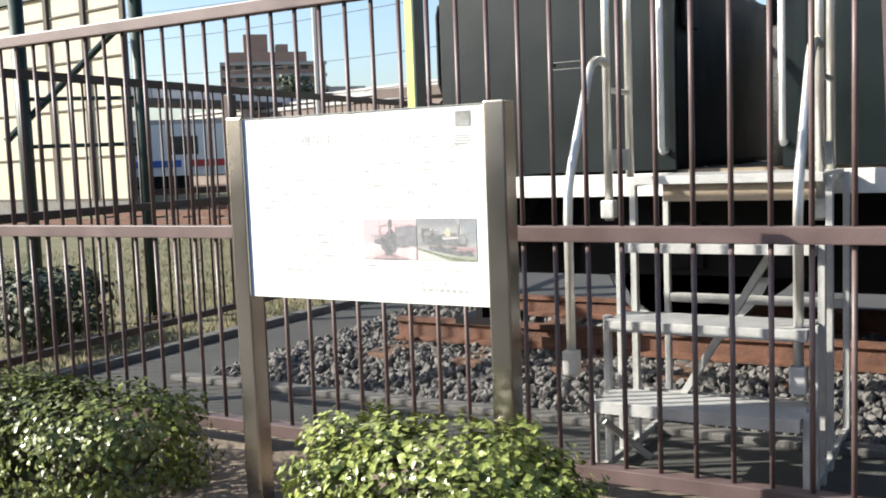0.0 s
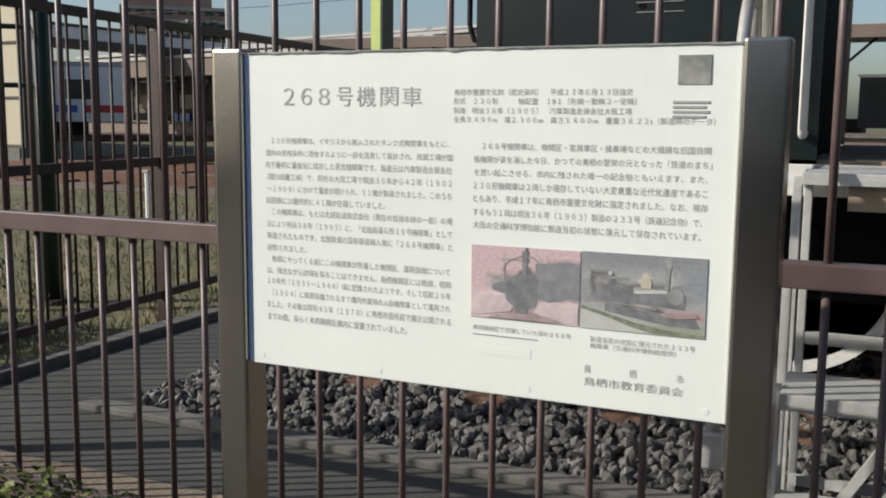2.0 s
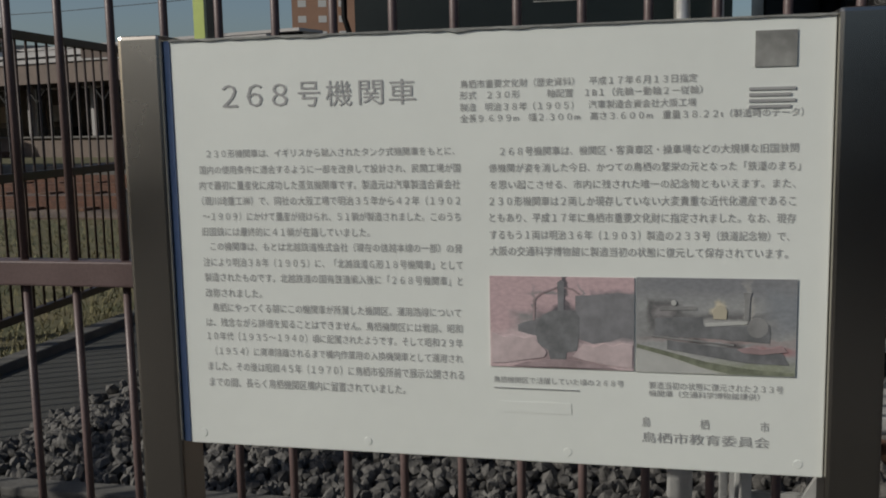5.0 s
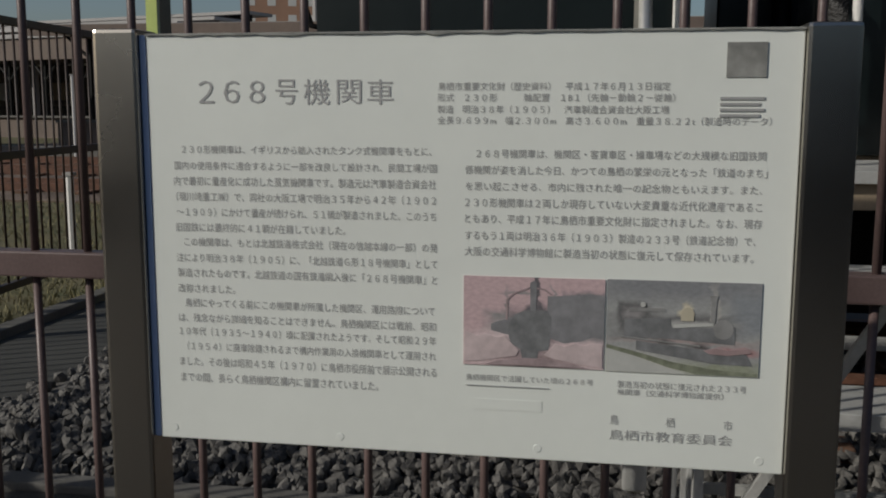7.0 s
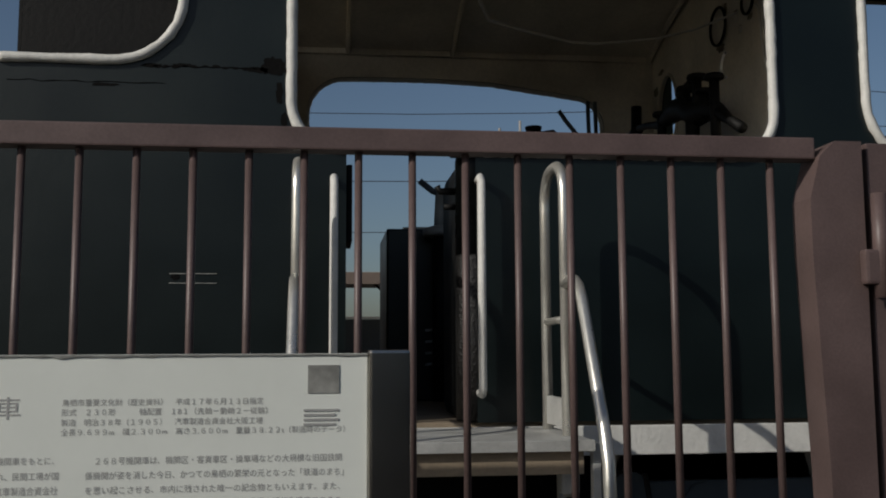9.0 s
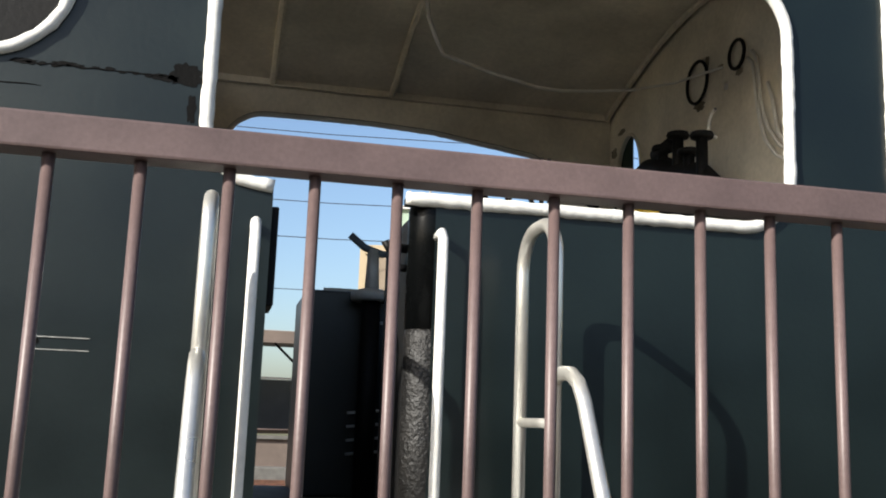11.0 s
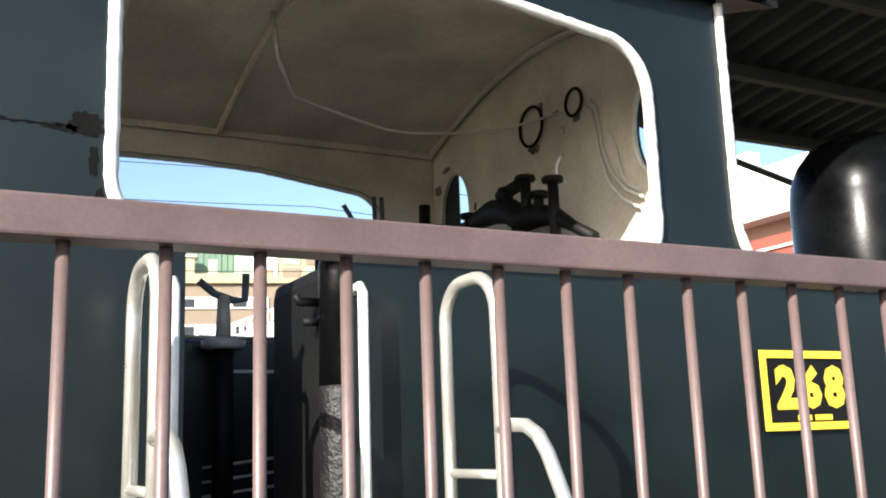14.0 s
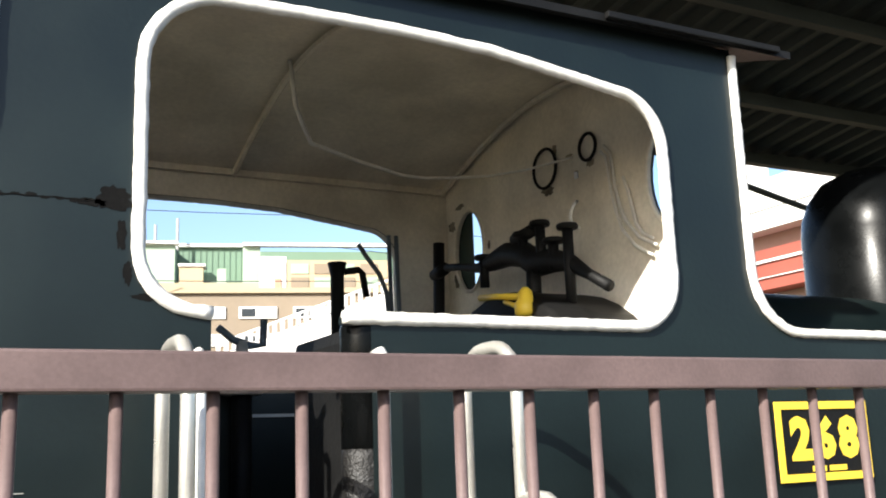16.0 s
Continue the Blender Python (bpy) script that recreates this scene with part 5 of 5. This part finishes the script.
# beige works hall with ribbed cladding
u = Vector((0.995, -0.1, 0)).normalized()
o = Vector((-19.5, 17.8, 0)) - u * 22.4
hall = thing("works_hall", tuple(o), "large sunlit beige works hall with ribbed steel cladding", "building")
def hall_block(x0, x1, grow, z0, z1):
    """A block on the hall's slanting ground plan."""
    bm = bmesh.new()
    back = Vector((-0.80, 0.60, 0))
    base = [o + u * x0 - back * grow, o + u * x1 - back * grow, o + u * x1 + back * (11 + grow), o + u * x0 + back * (11 + grow)]
    f = bm.faces.new([bm.verts.new((p.x, p.y, z0)) for p in base])
    ext = bmesh.ops.extrude_face_region(bm, geom=[f])
    bmesh.ops.translate(bm, verts=[v for v in ext["geom"] if isinstance(v, bmesh.types.BMVert)], vec=(0, 0, z1 - z0))
    return bm


part("wall", hall_block(0, 22.4, 0, 0, 6.9), M_BEIGE, hall)
rib_me = mesh_of("cladding_post", block(bmesh.new(), (0, 0), u, 0.19, 0.10, 0.4, 6.88, back=-0.11), M_TAN_DARK)
for k in range(12):
    piece("cladding_post", rib_me, hall, o + u * (22.2 - 1.95 * k))
for z in (0.42, 1.75, 3.25, 4.75, 6.2):
    part("cladding_rail", block(bmesh.new(), o, u, 22.3, 0.04, z, z + 0.055, back=-0.05), M_TAN_DARK, hall)
part("roof", hall_block(-0.2, 22.5, 0.25, 6.91, 7.12), M_GREEN, hall)
part("plinth", block(bmesh.new(), o, u, 22.4, 0.3, 0, 0.4, back=-0.32), M_KERB, hall)

# yard tracks between the grass and the station
solid("yard_ground", boxes((-19, 11, 0.0, 14, 32, 0.03)), M_YARD, "brown dirty ballast of the yard tracks", "ground", kind="structure")
for y in (12.4, 15.9, 19.2):
    line = thing("yard_track", (-3, y, 0.03), "rusty yard track half sunk in brown ballast", "track", "yard tracks")
    for dy in (0, 1.067):
        part("rail", boxes((-18.9, y + dy - 0.033, 0.03, 13.9, y + dy + 0.033, 0.16)), M_RUST, line)
    for k in range(32):
        part("sleeper", boxes((-18.6 + k, y - 0.45, 0.032, -18.36 + k, y + 1.5, 0.075)), M_SLEEPER, line)
solid("cable_duct", boxes((-19, 21.4, 0.03, 14, 21.8, 0.36), bevel=0.03), M_KERB, "pale concrete cable duct along the tracks", "duct", kind="structure")
for x, y, top in ((-11.8, 21.1, 2.15), (-6.56, 7.7, 0.62), (-3.3, 6.35, 0.75)):
    post = thing("marker_post", (x, y, 0.0), "thin white lineside marker post", "post", "marker posts")
    part("shaft", pipe([(x, y, 0), (x, y, top)], 0.035, 8), M_WHITE_WALL, post)
    part("cap", boxes((x - 0.045, y - 0.045, top, x + 0.045, y + 0.045, top + 0.03)), M_GREY_WALL, post)

# train and station
o = Vector((-35.3, 33.0, 0.0))
u = Vector((0.70, 0.714, 0)).normalized()
train = thing("commuter_train", tuple(o), "white commuter train with a blue and red stripe", "train")
for c in range(2):
    s0 = 4.6 - 19 * (c + 1)
    part("body", block(bmesh.new(), o, u, 18.6, 2.8, 0.95, 3.6, shift=s0), M_TRAIN, train)
    part("roof", block(bmesh.new(), o, u, 18.2, 2.5, 3.61, 3.85, shift=s0 + 0.2, back=0.15), M_GREY_WALL, train)
    part("stripe", block(bmesh.new(), o, u, 16.2, 0.05, 1.40, 1.75, shift=s0, back=-0.051), M_BLUE, train, "blue stripe")
    part("stripe", block(bmesh.new(), o, u, 1.9, 0.05, 1.40, 1.75, shift=s0 + 16.6, back=-0.051), M_RED, train, "red stripe")
    windows(train, o + u * (s0 + 0.8) + Vector((0, 0, 2.0)), u, 1, 7, 1.4, 0.95, 2.4, 0.1, 0.3)
    for k in range(2):
        part("bogie", block(bmesh.new(), o, u, 3.2, 2.2, 0.3, 0.94, shift=s0 + 2.0 + 11.5 * k, back=0.3), M_SOOT, train)
    part("underframe", block(bmesh.new(), o, u, 5.5, 2.2, 0.45, 0.94, shift=s0 + 6.5, back=0.3), M_SOOT, train)
solid("embankment", block(bmesh.new(), o - u * 60, u, 190, 9, 0.0, 0.28, back=-0.6), M_SLEEPER, "low brown ballasted embankment under the running lines", "embankment", kind="structure")
o = Vector((-48.1, 45.5, 0))
u = Vector((0.96, -0.28, 0)).normalized()
station = thing("station_canopy", tuple(o), "dark brown platform canopy on pale columns", "station")
part("fascia", block(bmesh.new(), o, u, 48, 0.3, 3.42, 4.35), M_STATION, station, "weathered brown-grey fascia")
part("roof", block(bmesh.new(), o, u, 48.4, 7.0, 4.36, 4.55, shift=-0.2, back=-0.1), M_GREY_WALL, station)
part("soffit", block(bmesh.new(), o, u, 48, 6.3, 3.46, 3.6, back=0.31), M_TAN_DARK, station)
part("platform", block(bmesh.new(), o, u, 48, 6.6, 0, 0.88, back=-0.3), M_STATION, station)
part("platform_edge", block(bmesh.new(), o, u, 48, 0.5, 0.89, 0.97, back=-0.45), M_KERB, station, "pale platform edge")
part("back_wall", block(bmesh.new(), o, u, 48, 0.3, 0.89, 3.45, back=6.0), M_TAN_DARK, station)
for k in range(11):
    part("column", block(bmesh.new(), o, u, 0.22, 0.22, 0.89, 3.45, shift=1 + 4.5 * k, back=1.6), M_GREY_WALL if k % 3 else M_WHITE_WALL, station)
    part("notice_panel", block(bmesh.new(), o, u, 1.3, 0.1, 1.7, 2.6, shift=2.2 + 4.5 * k, back=5.85), M_GREY_WALL if k % 2 else M_TAN_WALL, station)
    part("bench", block(bmesh.new(), o, u, 1.6, 0.5, 0.89, 1.4, shift=3.4 + 4.5 * k, back=4.6), M_BLUE if k % 4 == 1 else M_SOOT, station)
for k in range(16):
    part("strip_light", block(bmesh.new(), o, u, 1.2, 0.15, 3.28, 3.36, shift=0.8 + 3.0 * k, back=2.6), M_WHITE_WALL, station)

for k in range(22):
    p = o + u * (1 + 2.25 * k) + Vector((-u.y, u.x, 0)) * 0.4
    part("roof_bracket", pipe([p + Vector((0, 0, 2.55)), p + u * 0.85 + Vector((0, 0, 3.44))], 0.05, 4), M_SOOT, station)
    part("roof_bracket", pipe([p + Vector((0, 0, 2.55)), p - u * 0.85 + Vector((0, 0, 3.44))], 0.05, 4), M_SOOT, station)
    part("canopy_post", pipe([p + Vector((0, 0, 0.89)), p + Vector((0, 0, 3.44))], 0.06, 6), M_SOOT, station)
for z, back in ((4.75, 0.8), (5.15, 3.2), (5.6, 5.6)):
    part("upper_roof", block(bmesh.new(), o, u, 30, 1.9, z, z + 0.14, shift=3, back=back), M_GREY_WALL, station, "pale stepped roof sheet above the canopy")
    part("clerestory", block(bmesh.new(), o, u, 29.6, 0.1, z - 0.32, z - 0.01, shift=3.2, back=back + 0.5), M_SOOT, station)

# covered walkway descending towards the platform
walkway = thing("covered_walkway", (-33, 42, 0), "pale clad covered walkway sloping down to the platforms", "footbridge")
W0, W1 = Vector((-39.8, 33.9, 0)), Vector((-25.1, 52.6, 0))
WN = Vector((W1.y - W0.y, -(W1.x - W0.x), 0)).normalized()
for nm, a0, a1, b0, b1, off, mat in (("cladding_panel", 5.42, 6.10, 4.28, 4.62, 0.0, M_WHITE_WALL), ("roof_edge", 6.11, 6.26, 4.63, 4.74, 0.08, M_TAN_DARK), ("floor_beam", 5.02, 5.41, 3.98, 4.27, 0.08, M_TAN_DARK)):
    bm = bmesh.new()
    f = bm.faces.new([bm.verts.new(p + WN * off + Vector((0, 0, z))) for p, z in ((W0, a0), (W1, b0), (W1, b1), (W0, a1))])
    ext = bmesh.ops.extrude_face_region(bm, geom=[f])
    bmesh.ops.translate(bm, verts=[v for v in ext["geom"] if isinstance(v, bmesh.types.BMVert)], vec=-WN * (2.4 + 2 * off))
    part(nm, bm, mat, walkway)
for k in range(12):
    q = W0.lerp(W1, (k + 0.5) / 12)
    zz = 5.0 - 1.04 * (k + 0.5) / 12
    part("mullion", boxes((q.x - 0.06 + WN.x * 0.06, q.y - 0.06 + WN.y * 0.06, zz + 0.38, q.x + 0.06 + WN.x * 0.06, q.y + 0.06 + WN.y * 0.06, zz + 1.0 - 0.03 * k)), M_GREY_WALL, walkway)
    if k % 3 == 1:
        part("pier", boxes((q.x - 1.0, q.y - 0.2, 0.28, q.x - 0.6, q.y + 0.2, zz)), M_GREY_WALL, walkway)

# buildings seen through the cab
u = Vector((0.962, -0.272, 0))
green = thing("green_building", (13.6, 57.5, 0), "green metal-clad building with white parapets and roof units", "building")
for nm, o, length, depth, z0, z1, mat in (
        # The leftmost pale wall has its sunlit look put into the paler green.
        ("wall", (13.6, 57.5), 4.2, 9, 0, 14.3, M_GREEN_WALL), ("pale_wall", (11.4, 55.9), 1.9, 9, 0, 14.0, M_PALE_GREEN),
        ("pale_wall", (16.48, 52.6), 1.0, 10, 0, 13.55, M_PALE_GREEN), ("wall", (17.45, 52.33), 9.0, 10, 0, 13.3, M_GREEN_WALL),
        ("parapet", (13.5, 57.2), 4.4, 0.5, 14.31, 14.5, M_WHITE_WALL), ("parapet", (11.3, 55.6), 2.1, 0.5, 14.01, 14.2, M_WHITE_WALL),
        ("parapet", (16.4, 52.3), 10.1, 0.5, 13.56, 13.75, M_WHITE_WALL),
        ("lower_roof", (9.0, 53.5), 9.0, 3.5, 0, 11.25, M_CREAM_WALL), ("roof_unit", (13.0, 53.1), 1.3, 1.0, 11.25, 12.3, M_CREAM_WALL),
        ("roof_unit", (12.9, 53.0), 1.5, 1.2, 12.31, 12.45, M_WHITE_WALL), ("roof_unit", (15.0, 52.6), 0.5, 0.5, 11.25, 12.2, M_PALE_GREEN)):
    part(nm, block(bmesh.new(), o, u, length, depth, z0, z1), mat, green)
for k in range(12):
    part("cladding_joint", block(bmesh.new(), (13.6, 57.5), u, 0.04, 0.06, 11, 14.28, shift=0.15 + 0.35 * k, back=-0.05), M_GREEN_WALL, green)
for x, z in ((12.3, 15.4), (13.6, 15.9)):
    part("mast", pipe([(x, 56.5, 13.9), (x, 56.5, z)], 0.08, 6), M_GREY_WALL, green)
# tan building with a window band
o = Vector((8.2, 44.4, 0))
u = Vector((0.962, -0.272, 0))
brown = thing("tan_building", tuple(o), "low tan building with bands of white windows", "building")
part("wall", block(bmesh.new(), o, u, 15, 6, 0, 9.2), M_TAN_WALL, brown)
part("roof_edge", block(bmesh.new(), o, u, 15.3, 6.4, 9.21, 9.45, shift=-0.15, back=-0.2), M_CREAM_WALL, brown)
part("roof_band", block(bmesh.new(), o, u, 6.5, 0.5, 9.46, 9.75, shift=2.0, back=2.0), M_RED_WALL, brown)
for z in (8.02, 6.75):
    for s in (3.2, 5.55, 8.05, 10.5):
        w = part("window", block(bmesh.new(), o, u, 1.75, 0.2, z, z + 0.55, shift=s, back=-0.08), M_WHITE_WALL, brown)
        for q in (0.12, 0.95):
            part("pane", block(bmesh.new(), o, u, 0.62, 0.05, z + 0.09, z + 0.46, shift=s + q, back=-0.11), M_GLASS if q < 0.5 else M_GREY_WALL, w)
cream = thing("cream_building", (17.6, 48.1, 0), "cream block with a window grid beside a white stair tower", "building")
part("stair_tower", block(bmesh.new(), (16.27, 48.5), u, 1.36, 3, 0, 12.2), M_WHITE_WALL, cream)
part("tower_door", block(bmesh.new(), (16.27, 48.5), u, 0.35, 0.1, 10.3, 11.0, shift=0.75, back=-0.06), M_BRICK_WALL, cream)
part("wall", block(bmesh.new(), (17.62, 48.1), u, 5.5, 4, 0, 12.0), M_CREAM_WALL, cream)
for r in range(3):
    for c in range(4):
        part("window", block(bmesh.new(), (17.62, 48.1), u, 0.95, 0.1, 9.75 + 0.75 * r, 10.3 + 0.75 * r, shift=0.2 + 1.25 * c, back=-0.05), M_TAN_WALL if (r + c) % 2 else M_PALE_GREEN, cream)
# white stepped footbridge ramp
ramp = thing("footbridge_ramp", (13, 35, 0), "white railed ramp of a footbridge", "footbridge")
P0, P1 = Vector((10.6, 35.6, 5.55)), Vector((17.5, 33.3, 8.2))
b = bmesh.new()
vs = [b.verts.new(p) for p in (P0, P1, P1 - Vector((0, 0, 2.6)), P0 - Vector((0, 0, 1.0)))]
f = b.faces.new(vs)
ext = bmesh.ops.extrude_face_region(b, geom=[f])
bmesh.ops.translate(b, verts=[v for v in ext["geom"] if isinstance(v, bmesh.types.BMVert)], vec=(0.6, 1.8, 0))
part("deck", b, M_WHITE_WALL, ramp)
post_me = mesh_of("baluster", boxes((-0.075, -0.05, 0, 0.075, 0.05, 0.42)), M_WHITE_WALL)
for k in range(24):
    piece("baluster", post_me, ramp, P0.lerp(P1, (k + 0.3) / 24.0))
part("hand_rail", pipe([P0 + Vector((0, 0, 0.44)), P1 + Vector((0, 0, 0.44))], 0.05, 6), M_WHITE_WALL, ramp)
for s in (0.05, 0.5, 0.95):
    q = P0.lerp(P1, s)
    part("pier", boxes((q.x - 0.1, q.y + 0.4, 0, q.x + 0.7, q.y + 1.2, q.z - 1.2)), M_GREY_WALL, ramp)
# white and red building beyond the dome
white = thing("station_building", (28.4, 20, 0), "white banded station building with a red-brown lower storey", "building")
o, u = Vector((28.4, 40, 0)), Vector((0, -1, 0))
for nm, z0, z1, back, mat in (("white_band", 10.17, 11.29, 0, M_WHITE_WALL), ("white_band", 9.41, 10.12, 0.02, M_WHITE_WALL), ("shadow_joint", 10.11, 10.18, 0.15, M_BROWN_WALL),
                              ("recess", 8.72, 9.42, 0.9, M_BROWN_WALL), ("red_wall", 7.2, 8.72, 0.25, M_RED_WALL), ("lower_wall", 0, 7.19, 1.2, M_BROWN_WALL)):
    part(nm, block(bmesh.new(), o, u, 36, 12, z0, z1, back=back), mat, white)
part("white_rail", block(bmesh.new(), o, u, 36, 0.06, 8.2, 8.30, back=0.15), M_WHITE_WALL, white)
part("white_rail", block(bmesh.new(), o, u, 36, 0.06, 7.62, 7.65, back=0.15), M_WHITE_WALL, white)
part("roof_box", block(bmesh.new(), o, u, 0.6, 0.6, 11.29, 12.4, shift=13.9, back=0.8), M_WHITE_WALL, white)
# pylon and overhead wires
pyl = thing("lattice_pylon", (-3.0, 42.5, 0), "tall grey steel lattice mast with wires", "pylon")
C = Vector((-3.0, 42.5, 0))
for sx in (-1, 1):
    for sy in (-1, 1):
        part("leg", pipe([C + Vector((sx * 1.3, sy * 1.3, 0)), C + Vector((sx * 0.3, sy * 0.3, 17))], 0.09, 5), M_GALV, pyl)
b = bmesh.new()
for k in range(13):
    z0, z1 = 1.3 * k, 1.3 * (k + 1)
    w0, w1 = 1.3 - z0 / 17.0, 1.3 - z1 / 17.0
    for s in (-1, 1):
        tube(b, [C + Vector((-w0, s * w0, z0)), C + Vector((w1, s * w1, z1))], 0.05, 4)
        tube(b, [C + Vector((w0, s * w0, z0)), C + Vector((-w1, s * w1, z1))], 0.05, 4)
part("lattice", b, M_GALV, pyl)
for i, (z, y) in enumerate(((9.5, 39), (11.5, 41), (13.5, 43), (8.0, 45), (15.0, 42))):
    part("wire", pipe([(-90 + 6 * k, y + 0.05 * k, z - 0.6 * math.sin(math.pi * ((k % 6) / 6.0))) for k in range(31)], 0.022, 4), M_CABLE, pyl, "thin black overhead wire")
for x in (-24, -9, 44):
    m = thing("catenary_mast", (x, 33, 0), "slim grey overhead line mast", "mast", "catenary masts")
    part("pole", pipe([(x, 33, 0), (x, 33, 9.8)], 0.14, 8), M_GREY_WALL, m)
    part("arm", pipe([(x, 33, 9.2), (x, 30, 9.2)], 0.06, 5), M_GREY_WALL, m)
# tree beyond the running lines
tree = thing("tree", (-41.5, 53, 0), "broad dark evergreen tree beyond the railway", "tree")
part("trunk", pipe([(-41.5, 53, 0), (-41.3, 53.1, 2.5), (-41.5, 53, 5)], [0.35, 0.28, 0.15], 10), M_TWIG, tree)
for dx, dy in ((1.5, 0.8), (-1.6, 0.6), (0.6, -1.4), (-0.5, 1.5)):
    part("limb", pipe([(-41.4, 53.05, 2.8), (-41.5 + dx * 0.6, 53 + dy * 0.6, 4.2), (-41.5 + dx, 53 + dy, 5.6)], [0.16, 0.1, 0.05], 7), M_TWIG, tree)
b = bmesh.new()
rnd = random.Random(21)
for c, s, n in (((-41.5, 53, 5.9), (2.6, 2.4, 1.3), 900), ((-43.3, 51.6, 5.6), (1.7, 1.6, 1.0), 500), ((-39.7, 54.6, 5.5), (1.6, 1.6, 0.9), 500), ((-41.2, 53.0, 7.0), (1.4, 1.4, 0.8), 400)):
    leaf_cloud(b, rnd, c, s, n, 0.34, 0.45)
part("crown", b, M_LEAF_DARK, tree)
# open island platform behind the track
isle = thing("platform_shelter", (4, 24, 0), "open platform shelter with a pale roof on dark posts", "station")
part("platform", boxes((-14, 24, 0, 22, 26.6, 0.92)), M_STATION, isle)
part("platform_edge", boxes((-14, 23.9, 0.92, 22, 24.3, 1.0)), M_KERB, isle, "pale platform edge")
part("roof", boxes((-14.5, 23.4, 3.45, 22.5, 27.2, 3.62)), M_GREY_WALL, isle, "pale flat roof")
part("fascia", boxes((-14.5, 23.34, 3.30, 22.5, 23.395, 3.60)), M_STATION, isle)
for k in range(13):
    x = -13.6 + 2.9 * k
    part("post", pipe([(x, 25.3, 0.92), (x, 25.3, 3.45)], 0.07, 6), M_SOOT, isle)
    for side_way in (-1, 1):
        part("roof_bracket", pipe([(x, 25.3, 2.75), (x + side_way * 0.75, 25.3, 3.44)], 0.045, 4), M_SOOT, isle)
for x0, x1 in ((-12.0, -9.4), (-5.9, -4.2), (1.3, 4.4), (9.0, 11.0)):
    part("wind_screen", boxes((x0, 25.5, 1.15, x1, 25.56, 2.45)), M_GLASS, isle, "dark glazed wind screen")
    part("screen_rail", boxes((x0 - 0.05, 25.47, 2.46, x1 + 0.05, 25.59, 2.52)), M_WHITE_WALL, isle)
lamp = thing("street_lamp", (19.5, 33, 0), "grey street lamp with a flat double head", "street lamp")
part("pole", pipe([(19.5, 33, 0), (19.5, 33, 12.6)], 0.09, 8), M_GREY_WALL, lamp)
part("head", boxes((18.9, 32.8, 12.6, 20.1, 33.2, 12.85), bevel=0.05), M_GREY_WALL, lamp)
